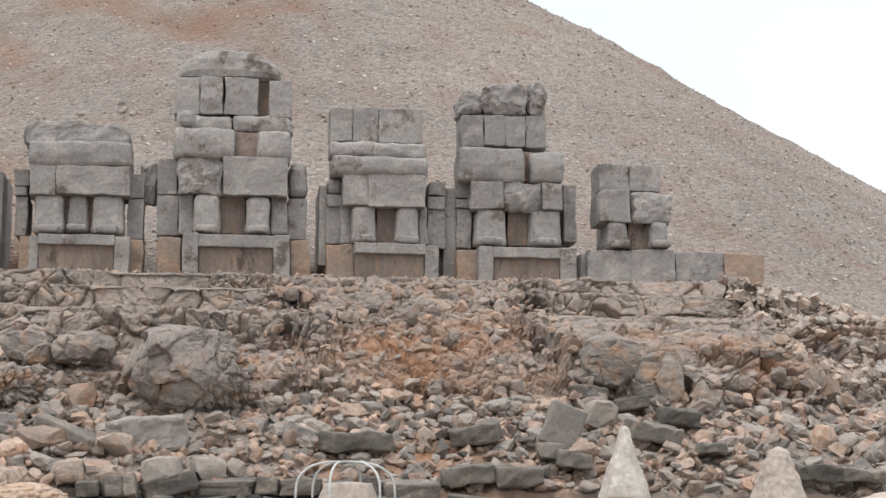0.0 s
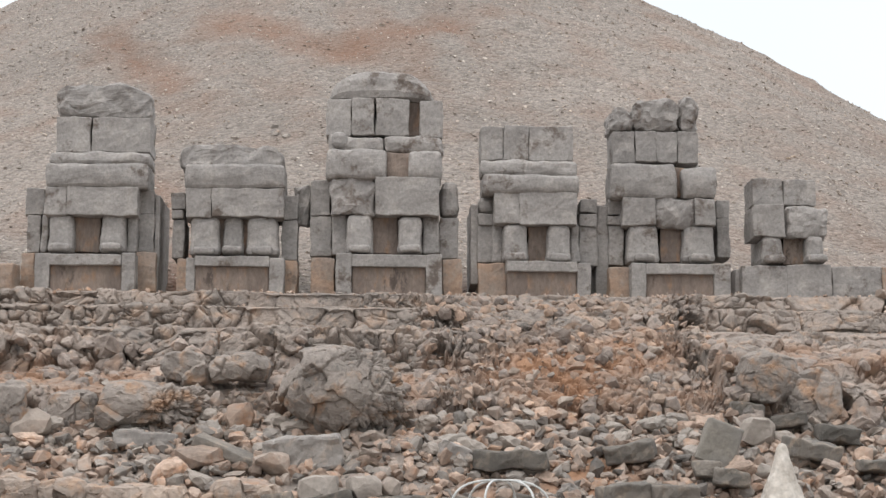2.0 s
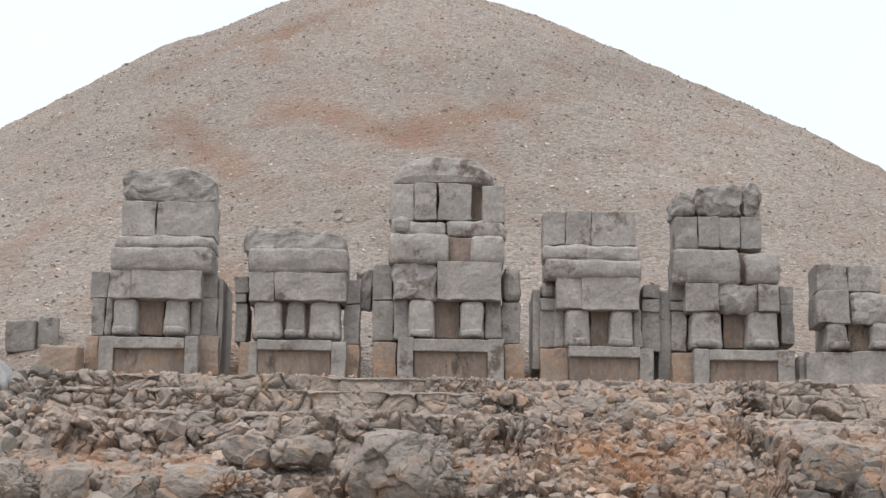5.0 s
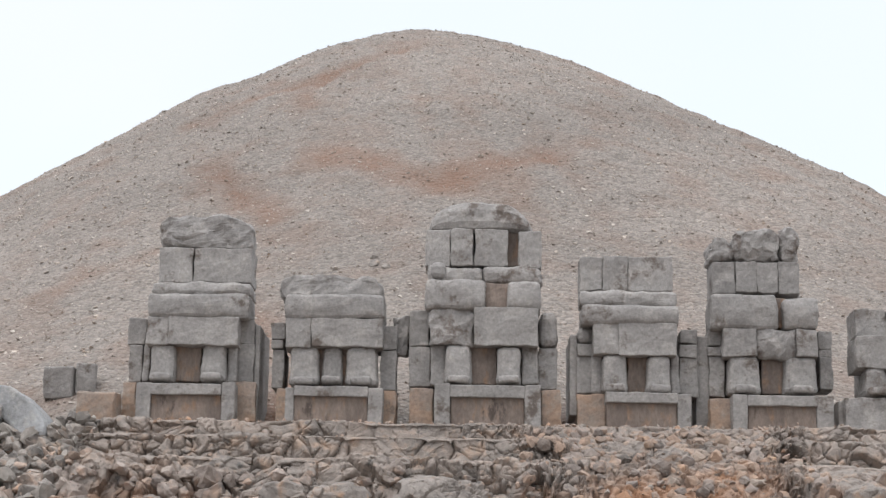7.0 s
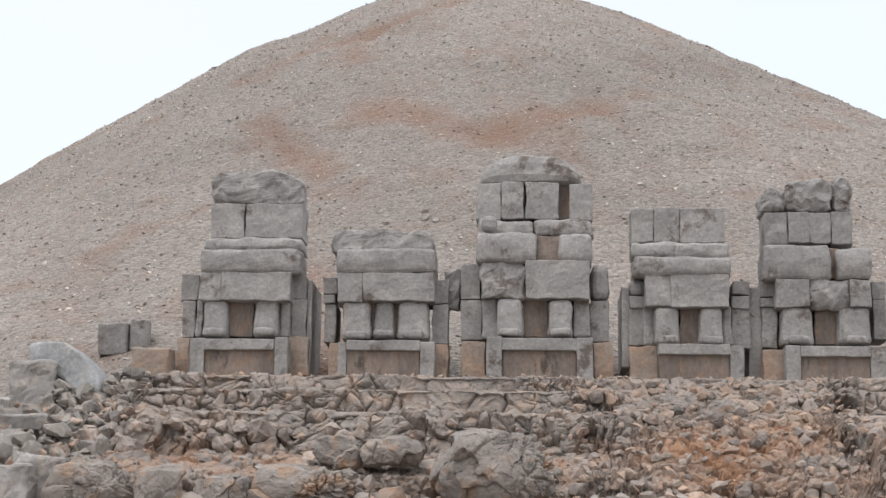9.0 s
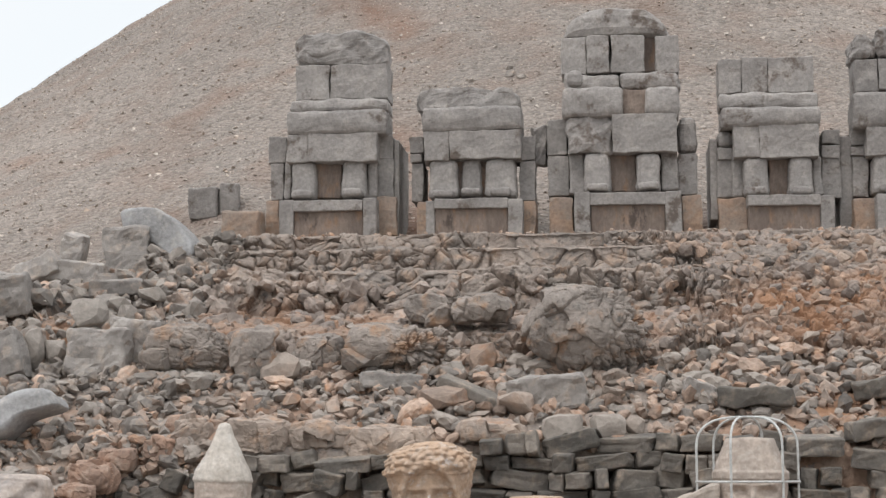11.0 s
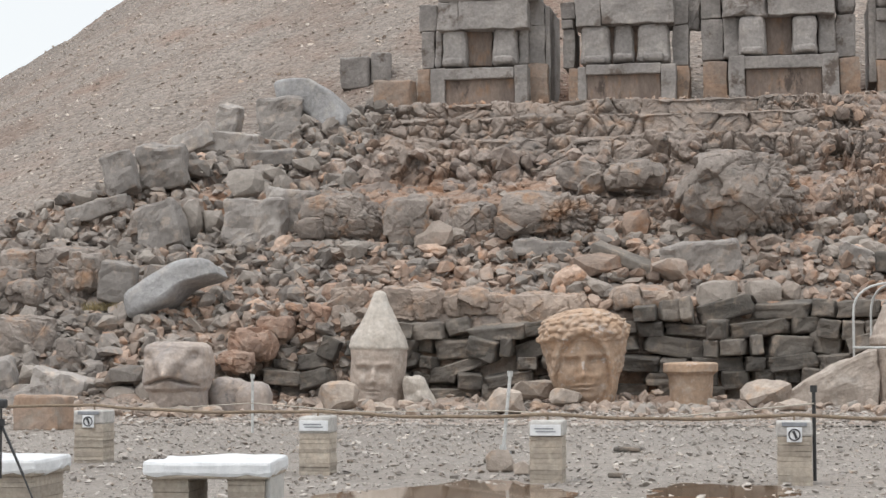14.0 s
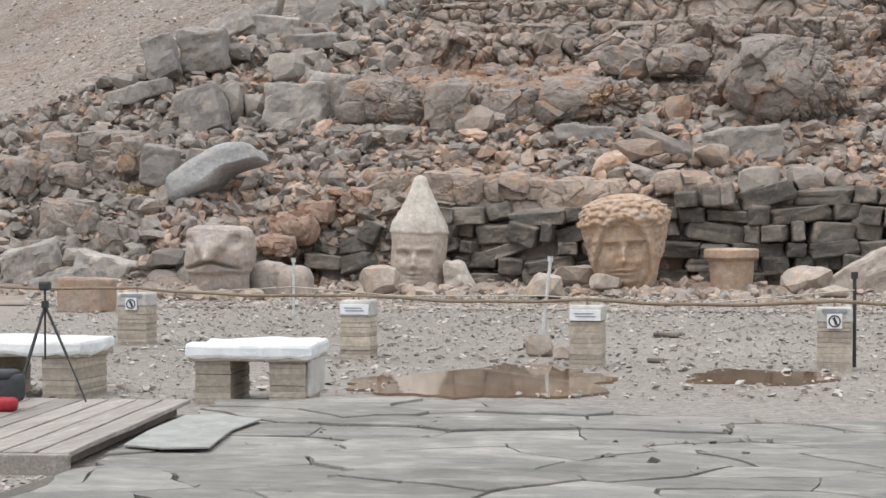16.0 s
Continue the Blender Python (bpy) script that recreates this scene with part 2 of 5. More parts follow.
# ---- the ground: terrace, rock slope, platform and tumulus ----
def tumulus_height(x, y):
    cx, cy = -7.55, 125.0
    r = np.hypot(x - cx, y - cy)
    w = 0.5 + 0.5 * (x - cx) / np.maximum(r, 1e-6)
    m, a, q = 0.852 + (0.626 - 0.852) * w, 8.14 + (14.77 - 8.14) * w, -3.825 + (0.196 + 3.825) * w
    far = np.maximum(r - 95, 0)
    z = 45.98 - m * (np.sqrt(r * r + a * a) - a) - q * (np.minimum(r, 95) / 50) ** 3 - 0.25 * far
    # summit: a little fuller to the right, and buried under the rock slope in front
    z = z + 1.35 * np.exp(-((x - 5.5) / 5.5) ** 2 - ((y - 125) / 9) ** 2) - 1.05 * np.exp(-((x + 10) / 4.5) ** 2 - ((y - 125) / 9) ** 2)
    z = z - 0.7 * smoothstep(16, 36, x) - 0.8 * smoothstep(-30, -44, x) + 0.15 * np.exp(-((x + 22) / 8) ** 2 - ((y - 110) / 25) ** 2)
    z = z - 0.68 * np.exp(-((x + 15.5) / 3.2) ** 2 - ((y - 115) / 12) ** 2) + 0.2 * smoothstep(11, 20, x)
    z = z - 7 * smoothstep(53, 45, y)
    return np.maximum(z, -3.0)


# ---- smooth and cellular noise on whole arrays ----
def lattice(c, salt):
    """A random value in 0..1 for each whole-numbered cell."""
    c = c.astype(np.int64)
    h = (c[:, 0] * 73856093) ^ (c[:, 1] * 19349663) ^ (c[:, 2] * 83492791) ^ (salt * 2654435761)
    h = (h ^ (h >> 13)) * 1274126177 & 0xFFFFFFFF
    h = ((h ^ (h >> 16)) * 2246822519) & 0xFFFFFFFF
    return ((h ^ (h >> 15)) & 0xFFFFFF) / 16777216.0


def soft_noise(p, salt=0):
    c = np.floor(p)
    f = p - c
    f = f * f * (3 - 2 * f)
    out = np.zeros(len(p))
    for i in (0, 1):
        for j in (0, 1):
            for k in (0, 1):
                w = (f[:, 0] if i else 1 - f[:, 0]) * (f[:, 1] if j else 1 - f[:, 1]) * (f[:, 2] if k else 1 - f[:, 2])
                out += w * lattice(c + (i, j, k), salt)
    return out * 2 - 1


def rough_noise(p, octaves=4, salt=0):
    out, amp = np.zeros(len(p)), 1.0
    for o in range(octaves):
        out += amp * soft_noise(p * 2.03 ** o + 11.7 * o, salt + o)
        amp *= 0.5
    return out


def jointed(p, salt=0, lean=0.8):
    """Rock split by joints into tilted blocks: how far each stands out, and the distance to its joint."""
    base = np.floor(p)
    f1, f2 = np.full(len(p), 9.0), np.full(len(p), 9.0)
    stand = np.zeros(len(p))
    for i in (-1, 0, 1):
        for j in (-1, 0, 1):
            for k in (-1, 0, 1):
                c = base + (i, j, k)
                at = c + 0.5 + 0.85 * (np.stack([lattice(c, salt + n) for n in (1, 2, 3)], 1) - 0.5)
                away = p - at
                d = np.sqrt((away ** 2).sum(1))
                near = d < f1
                tilt = sum((lattice(c, salt + n) - 0.5) * away[:, n - 5] for n in (5, 6, 7)) * lean * 2
                stand = np.where(near, lattice(c, salt + 9) - 0.5 + tilt, stand)
                f2 = np.where(near, f1, np.minimum(f2, d))
                f1 = np.where(near, d, f1)
    return stand, f2 - f1


# the slope from the terrace up to the platform, in four kinds of section: (y, z) at matching stations
WALLED = [(36, 0), (41.5, 0.2), (43.15, 0.3), (43.6, 2.3), (46.5, 3.85), (48.2, 4.6), (48.9, 5.5), (50.4, 6.05), (51.3, 6.3), (51.8, 7.2), (52.2, 7.62),
          (53.9, 7.74), (54.1, 8.48), (55.3, 8.6), (55.5, 9.1), (56.7, 9.2), (62, 9.45)]
FALLEN = [(36, 0), (40, 0.2), (41.6, 0.7), (43.6, 2.2), (46.5, 3.7), (48.2, 4.55), (48.9, 5.3), (50.4, 6.0), (51.3, 6.3), (52.0, 7.0), (52.6, 7.3),
          (53.9, 7.7), (54.2, 8.3), (55.3, 8.6), (55.7, 9.1), (56.7, 9.2), (62, 9.45)]
CRUMBLED = WALLED[:4] + [(46.5, 3.85), (47.8, 4.6), (48.5, 5.3), (49.8, 6.05), (51.0, 6.7), (52.1, 7.25), (52.7, 7.6), (53.6, 7.95), (54.2, 8.4), (55.2, 8.72), (55.7, 9.08), (56.7, 9.2), (62, 9.45)]
CRAG = WALLED[:4] + [(46.5, 3.85), (48.1, 4.6), (48.5, 5.5), (49.4, 6.45), (50.7, 7.0), (51.7, 7.35), (52.2, 7.62), (53.7, 7.75), (54.0, 8.46), (55.1, 8.58), (55.4, 9.1), (56.7, 9.2), (62, 9.45)]
STEPS = (20, 22, 30, 52, 44, 32, 44, 28, 32, 18, 36, 26, 28, 20, 24, 20)

X0, X1 = -30.0, 26.0
gx = np.r_[np.arange(X0, -15, 0.11), np.arange(-15, 17.5, 0.045), np.arange(17.5, X1, 0.11)]
gk = np.r_[np.concatenate([i + np.arange(n) / n for i, n in enumerate(STEPS)]), len(STEPS)]
NX, NU = len(gx), len(gk)
X, K = np.meshgrid(gx, gk)
stray = (0.9 * rough_noise(np.stack([X.ravel() * 0.5, K.ravel() * 0.45, 0 * X.ravel()], 1), 3, 40)).reshape(X.shape)
XS = X + stray
w_fallen = 1 - smoothstep(-13.5, -11.8, XS)
w_crumbled = smoothstep(0.9, 3.2, XS) * (1 - smoothstep(8.0, 9.3, XS))
w_crag = smoothstep(8.9, 9.9, XS) * (1 - smoothstep(15.6, 16.8, XS))
w_walled = np.clip(1 - w_fallen - w_crumbled - w_crag, 0, 1)
Y, Z = np.zeros_like(X), np.zeros_like(X)
for section, w in ((WALLED, w_walled), (FALLEN, w_fallen), (CRUMBLED, w_crumbled), (CRAG, w_crag)):
    p = np.array(section, float)
    Y += w * np.interp(gk, np.arange(len(p)), p[:, 0])[:, None]
    Z += w * np.interp(gk, np.arange(len(p)), p[:, 1])[:, None]
total = w_walled + w_fallen + w_crumbled + w_crag
Y, Z = Y / total, Z / total
# the rock falls away at both ends
limit = 9.5 - np.maximum(0, -11.4 - X) * 0.42 - np.maximum(0, X - 15.5) * 0.42
Z = np.where(Z > limit, limit + (Z - limit) * 0.12, Z)
dY, dZ = np.gradient(Y, axis=0), np.gradient(Z, axis=0)
ln = np.hypot(dY, dZ) + 1e-9
NYv, NZv = (-dZ / ln).ravel(), (dY / ln).ravel()
flat_p = np.stack([X.ravel(), Y.ravel(), Z.ravel()], 1)
kk, broken, crag = K.ravel(), w_crumbled.ravel(), w_crag.ravel()
bedrock = smoothstep(4.7, 5.4, kk) * (1 - smoothstep(14.6, 15.0, kk))
loose = smoothstep(0.3, 1.5, kk) * (1 - bedrock)
steep = np.clip(1 - NZv, 0, 1).reshape(NU, NX)
for _ in range(3):
    steep[1:-1] = (steep[:-2] + steep[1:-1] * 2 + steep[2:]) / 4
upright = steep.ravel() ** 0.6
level = 0.12 + 0.88 * upright
warp = np.stack([soft_noise(flat_p * 0.9, 50 + n) for n in range(3)], 1) * 0.32 + np.stack([soft_noise(flat_p * 3.1, 60 + n) for n in range(3)], 1) * 0.09
q = flat_p + warp
size = 1.0 + 0.75 * broken[:, None] - 0.2 * crag[:, None]
stand, joint = jointed(q * (1.0, 0.75, 0.8) * size, 1)
stand2, joint2 = jointed((q + warp * 0.5) * (1.9, 1.8, 2.5) * (1 + 0.25 * broken[:, None]), 20)
stand3, joint3 = jointed((q + warp * 0.4) * (4.0, 4.0, 5.2), 30, 1.2)
patchy = np.clip(0.55 + 1.4 * soft_noise(flat_p * 0.55, 70), 0, 1)
calm = 1 - 0.5 * smoothstep(10.3, 11, kk)
split = np.clip(0.5 + 1.6 * soft_noise(flat_p * 0.8, 72), 0, 1)
groove = -(0.08 + 0.36 * split) * np.exp(-joint / 0.05) - 0.34 * patchy * np.exp(-joint2 / 0.1) - 0.16 * patchy * split * np.exp(-joint3 / 0.16)
body = 0.5 * stand / size[:, 0] + 0.24 * stand2 * (0.5 + patchy) * calm + (0.09 + 0.06 * broken) * stand3 * calm + 0.05 * rough_noise(flat_p * 2.6, 5, 80)
high = 1 - 0.35 * smoothstep(10.5, 11.5, kk)
disp = bedrock * level * high * (body + groove + 0.14 * soft_noise(flat_p * 0.5, 90))
disp += loose * (0.1 * soft_noise(flat_p * 0.4, 91) + 0.12 * rough_noise(flat_p * 2.0, 5, 92)) + (1 - loose) * (1 - bedrock) * 0.02 * soft_noise(flat_p * 0.6, 93)
under = np.exp(-((kk - 6.9) / 1.5) ** 2)
earth = 0.75 * rough_noise(flat_p * (0.4, 0.4, 0.55), 4, 95) + 0.62 * under + 0.26 * broken * (1 - smoothstep(10, 13, kk)) - 0.3 * crag - 0.3 + 0.35 * np.exp(-joint / 0.1) * bedrock + 0.35 * loose
earth = np.clip(earth, 0, 1) * (1 - 0.55 * smoothstep(-15, -17.5, X.ravel())) * (1 - 0.75 * smoothstep(10.5, 12, kk))
flat_p[:, 1] += disp * NYv
flat_p[:, 2] += disp * NZv


def grid_object(name, points, rows, cols, mat, earth_values, smooth=True):
    idx = np.arange(rows * cols).reshape(rows, cols)
    quads = np.stack([idx[:-1, :-1], idx[:-1, 1:], idx[1:, 1:], idx[1:, :-1]], -1).reshape(-1, 4)
    me = bpy.data.meshes.new(name)
    me.from_pydata(points.tolist(), [], quads.tolist())
    at = me.attributes.new("earth", "FLOAT", "POINT")
    at.data.foreach_set("value", np.asarray(earth_values, np.float32))
    me.polygons.foreach_set("use_smooth", [smooth] * len(me.polygons))
    me.materials.append(mat)
    return new(name, me)


rock_slope = tagged(grid_object("rock_slope", flat_p, NU, NX, OUTCROP, earth, smooth=False),
                    "stepped slope of cracked grey and rusty bedrock", "slope", kind="structure")
GRID_Y, GRID_Z = flat_p[:, 1].reshape(NU, NX), flat_p[:, 2].reshape(NU, NX)


def column(x):
    return int(np.clip(np.searchsorted(gx, x), 0, NX - 1))


def surface(x, k):
    """The slope's place at x and station k."""
    r = int(np.clip(np.searchsorted(gk, k), 0, NU - 1))
    i = column(x)
    return float(GRID_Y[r, i]), float(GRID_Z[r, i])


def ground_at(x, y):
    """The slope's height under a place."""
    if y < 36:
        return 0.0
    i = column(x)
    return float(np.interp(y, np.maximum.accumulate(GRID_Y[:, i]), GRID_Z[:, i]))


# tumulus: a great cone of loose stones
TR, TA = 250, 620
radii = np.r_[np.linspace(0, 6, 12)[:-1], np.linspace(6, 88, 190), np.linspace(90, 240, TR - 201)]
angle = np.linspace(0, 2 * math.pi, TA)
RR, AA = np.meshgrid(radii, angle, indexing="ij")
TX, TY = -7.55 + RR * np.sin(AA), 125 - RR * np.cos(AA)
TZ = tumulus_height(TX, TY)
tum = np.stack([TX.ravel(), TY.ravel(), TZ.ravel()], 1)
tum_earth = np.zeros(len(tum))
SCARS = [(-7.7, 89.7, -2.3, 85.0, 1.6, 0.75), (-2.3, 85.0, 2.6, 88.8, 1.5, 0.75), (2.6, 88.8, 5.0, 91.5, 1.3, 0.5), (-14.1, 90, -9.8, 81.4, 1.1, 0.6),
         (-16.8, 101.0, -10.4, 103.5, 0.8, 0.6), (-10.4, 103.5, -5.0, 108.5, 0.8, 0.7), (-9.8, 98.4, -10.8, 102, 1.0, 0.5), (-22, 73.5, -17, 77.5, 1.0, 0.35), (-8.8, 70, -7.4, 66, 1.0, 0.6), (-6.9, 59, -6.7, 63.5, 1.0, 0.85), (-11.6, 58, -11.2, 60, 0.9, 0.5), (2.4, 58.5, 2.5, 61, 0.8, 0.5)]
for i, (px, py, pz) in enumerate(tum):
    if py > 150:
        continue
    p = Vector((px, py, pz))
    tum[i, 2] += noise.fractal(p * 0.12, 1.0, 2.0, 3) * 0.3 + noise.noise(p * 0.9) * 0.12
    # rills down the fall line
    a = math.atan2(px + 7.55, 125 - py)
    rr = math.hypot(px + 7.55, py - 125)
    tum[i, 2] += 0.3 * noise.noise((a * 26, rr * 0.04, 3)) * min(1.0, rr / 40)
    # rusty scars high on the cone and the worn track up to its summit
    n1 = noise.fractal(Vector((px * 0.35, py * 0.35, 1)), 1.0, 2.0, 3)
    rust = 0.0
    for ax, ay, bx, by, wide, deep in SCARS:
        u = min(1.0, max(0.0, ((px - ax) * (bx - ax) + (py - ay) * (by - ay)) / ((bx - ax) ** 2 + (by - ay) ** 2)))
        away = math.hypot(px - ax - u * (bx - ax), py - ay - u * (by - ay)) + n1 * 0.9
        rust = max(rust, deep * math.exp(-(away / wide) ** 2))
        tum[i, 2] -= 0.22 * deep * math.exp(-(away / wide) ** 2)
    tum_earth[i] = rust + 0.25 * n1 - 0.02 + 0.25 * noise.noise((a * 26, rr * 0.04, 9)) * min(1.0, rr / 40)
tumulus = tagged(grid_object("tumulus", tum, TR, TA, GRAVEL, tum_earth), "huge cone of pale loose limestone chippings", "tumulus", kind="structure")

TUM_Z = tum[:, 2].reshape(TR, TA)


def tumulus_at(x, y):
    """Heights of the finished cone."""
    r = np.interp(np.hypot(x + 7.55, y - 125), radii, np.arange(TR))
    a = (np.arctan2(x + 7.55, 125 - y) % (2 * math.pi)) / (2 * math.pi) * (TA - 1)
    r0, a0 = np.clip(r.astype(int), 0, TR - 2), np.clip(a.astype(int), 0, TA - 2)
    fr, fa = r - r0, a - a0
    return (TUM_Z[r0, a0] * (1 - fr) + TUM_Z[r0 + 1, a0] * fr) * (1 - fa) + (TUM_Z[r0, a0 + 1] * (1 - fr) + TUM_Z[r0 + 1, a0 + 1] * fr) * fa


# the level terrace and the land beyond it
g = np.array([[x, y, (-0.02 if y < 36.3 else 0.17) if 0 < y < 41.3 and abs(x) < 60 else -0.6] for y in (-3000, -60, -30, 0.5, 12, 24, 36.2, 41.2, 43, 3000) for x in (-3000, -60, -30, -10, 0, 10, 30, 60, 3000)], float)
ground = tagged(grid_object("ground", g, 10, 9, GROUND, np.zeros(90)), "level terrace of pale stone chippings", "ground", kind="structure")


# ---- the seated colossi ----
BODY_1 = [
    ("top", -1.72, 1.27, 5.60, 6.70, 0.90), ("blk", -1.69, -0.57, 4.42, 5.58, 0.80),
    ("blk", -0.55, 1.34, 4.44, 5.58, 0.80), ("arm", -1.85, 1.38, 3.99, 4.38, 0.50),
    ("lap", -1.87, 1.40, 3.14, 3.93, 0.00), ("blk", -1.87, -1.16, 2.24, 3.15, 0.15),
    ("blk", -1.16, 1.09, 2.24, 3.16, 0.10), ("leg", -1.77, -0.87, 1.03, 2.27, 0.30),
    ("leg", -0.13, 0.77, 1.05, 2.30, 0.30), ("back", -1.09, -0.14, 1.13, 2.43, 1.00),
    ("robe", -2.01, -1.79, 1.08, 2.33, 0.70), ("robe", 0.72, 1.04, 1.11, 2.34, 0.60),
]
THRONE_1 = [
    ("blk", -2.58, -1.99, 2.35, 3.21, 0.80), ("blk", -2.50, -2.07, 1.11, 2.34, 0.80),
    ("blk", 1.00, 1.50, 2.44, 3.22, 0.90), ("blk", 1.04, 1.54, 1.18, 2.42, 0.90),
    ("slab", 1.54, 1.70, 0.12, 3.06, 1.00), ("blk", 1.00, 1.66, 0.07, 1.15, 0.70),
    ("blk", -2.61, -2.17, 0.03, 1.07, 0.60), ("cap", -1.57, 0.69, 0.58, 0.93, -0.25),
    ("panel", -1.55, 0.69, -0.07, 0.60, -0.10), ("post", -2.01, -1.55, -0.09, 0.95, -0.25),
    ("post", 0.70, 1.11, -0.05, 0.99, -0.25),
]
BODY_2 = [
    ("top", -1.77, 1.43, 3.86, 4.65, 0.50), ("lap", -1.66, 1.52, 3.15, 3.96, 0.00),
    ("blk", -1.61, -0.79, 2.21, 3.16, 0.15), ("blk", -0.77, 1.51, 2.23, 3.15, 0.10),
    ("leg", -1.51, -0.47, 0.98, 2.24, 0.30), ("leg", -0.45, 0.25, 1.02, 2.28, 0.45),
    ("leg", 0.30, 1.39, 1.01, 2.27, 0.30), ("back", -0.92, 0.68, 1.05, 2.34, 0.80),
]
THRONE_2 = [
    ("blk", -2.15, -1.71, 2.58, 3.13, 0.80), ("blk", -2.14, -1.74, 2.26, 2.54, 0.70),
    ("blk", -2.07, -1.70, 0.98, 2.25, 0.80), ("blk", 1.49, 1.93, 2.29, 3.07, 0.80),
    ("blk", 1.42, 1.92, 0.96, 2.25, 0.80), ("blk", -1.88, -1.30, 0.04, 0.94, 0.50),
    ("blk", 1.52, 1.94, 0.07, 0.91, 0.60), ("cap", -1.24, 1.10, 0.59, 0.91, -0.25),
    ("panel", -1.22, 1.09, -0.05, 0.61, -0.10), ("post", -1.52, -1.24, -0.06, 0.87, -0.10),
    ("post", 1.11, 1.57, -0.09, 0.87, -0.25),
]
BODY_3 = [
    ("dome", -1.89, 1.51, 6.47, 7.45, 0.90), ("blk", -1.97, -1.16, 5.22, 6.45, 0.80),
    ("blk", -1.14, -0.42, 5.24, 6.45, 0.75), ("blk", -0.37, 0.72, 5.24, 6.46, 0.75),
    ("blk", 1.07, 1.81, 5.18, 6.41, 0.80), ("back", 0.68, 1.15, 5.35, 6.59, 1.30),
    ("arm", -1.86, -0.09, 4.59, 5.18, 0.50), ("arm", -0.05, 1.80, 4.63, 5.16, 0.55),
    ("lap", -1.93, -0.01, 3.68, 4.63, 0.00), ("lap", 0.72, 1.77, 3.68, 4.61, 0.05),
    ("back", 0.00, 0.77, 3.79, 4.60, 0.45), ("rough", -1.79, -0.37, 2.51, 3.69, 0.15),
    ("blk", -0.34, 1.70, 2.49, 3.73, 0.10), ("leg", -1.31, -0.36, 1.23, 2.52, 0.25),
    ("leg", 0.34, 1.20, 1.24, 2.50, 0.25), ("back", -0.44, 0.39, 1.32, 2.66, 1.00),
    ("robe", -1.73, -1.26, 1.25, 2.57, 0.60), ("robe", 1.19, 1.72, 1.30, 2.60, 0.60),
]
THRONE_3 = [
    ("blk", -2.45, -1.81, 2.57, 3.72, 0.80), ("blk", -2.42, -1.76, 1.23, 2.54, 0.80),
    ("blk", -2.37, -1.63, 0.01, 1.16, 0.60), ("flake", -2.97, -2.44, 2.32, 3.61, 1.20),
    ("knob", 1.75, 2.34, 2.56, 3.73, 0.80), ("blk", 1.74, 2.35, 1.22, 2.53, 0.80),
    ("blk", 1.84, 2.45, 0.12, 1.15, 0.60), ("cap", -1.08, 1.28, 0.76, 1.15, -0.25),
    ("panel", -1.05, 1.27, -0.03, 0.78, -0.10), ("post", -1.57, -1.07, -0.12, 1.19, -0.25),
    ("post", 1.28, 1.79, -0.03, 1.17, -0.25),
]
BODY_4 = [
    ("blk", -1.58, -0.84, 4.48, 5.59, 0.90), ("blk", -0.84, -0.03, 4.48, 5.63, 0.85),
    ("blk", -0.01, 1.43, 4.48, 5.62, 0.90), ("arm", -1.58, 1.50, 3.90, 4.40, 0.45),
    ("lap", -1.57, 1.55, 3.22, 3.86, 0.00), ("blk", -1.18, -0.37, 2.26, 3.25, 0.15),
    ("blk", -0.36, 1.47, 2.23, 3.29, 0.10), ("leg", -0.97, -0.05, 1.00, 2.26, 0.25),
    ("leg", 0.46, 1.31, 1.00, 2.26, 0.25), ("back", -0.07, 0.59, 1.08, 2.40, 1.00),
    ("robe", -1.22, -0.86, 1.06, 2.33, 0.70), ("robe", 1.32, 1.60, 1.08, 2.35, 0.70),
]
THRONE_4 = [
    ("knob", -1.67, -1.15, 2.68, 3.24, 0.70), ("blk", -1.66, -1.15, 2.28, 2.67, 0.70),
    ("blk", -1.68, -1.20, 1.07, 2.27, 0.80), ("slab", -1.90, -1.66, 0.40, 3.02, 1.00),
    ("blk", -1.67, -0.77, 0.12, 1.00, 0.50), ("blk", 1.65, 2.20, 2.75, 3.21, 0.80),
    ("blk", 1.62, 2.18, 2.30, 2.72, 0.75), ("blk", 1.61, 2.18, 1.00, 2.30, 0.80),
    ("cap", -0.82, 1.43, 0.65, 0.98, -0.25), ("panel", -0.79, 1.42, -0.04, 0.67, -0.10),
    ("post", 1.43, 1.85, -0.10, 0.94, -0.25),
]
BODY_5 = [
    ("top", -1.74, -0.97, 5.57, 6.39, 0.90), ("top", -0.98, 0.53, 5.55, 6.62, 0.80),
    ("top", 0.54, 1.17, 5.58, 6.83, 0.95), ("blk", -1.69, -0.93, 4.50, 5.56, 0.85),
    ("blk", -0.92, -0.26, 4.55, 5.56, 0.80), ("blk", -0.24, 0.45, 4.54, 5.56, 0.80),
    ("blk", 0.47, 1.14, 4.51, 5.56, 0.85), ("lap", -1.81, 0.32, 3.22, 4.36, 0.05),
    ("lap", 0.50, 1.61, 3.25, 4.25, 0.05), ("back", 0.07, 0.65, 3.34, 4.32, 0.70),
    ("blk", -1.43, -0.39, 2.33, 3.23, 0.15), ("rough", -0.39, 0.86, 2.31, 3.25, 0.12),
    ("blk", 0.87, 1.55, 2.33, 3.23, 0.15), ("leg", -1.34, -0.23, 1.10, 2.36, 0.30),
    ("leg", 0.41, 1.59, 1.13, 2.36, 0.30), ("back", -0.17, 0.58, 1.21, 2.50, 1.00),
]
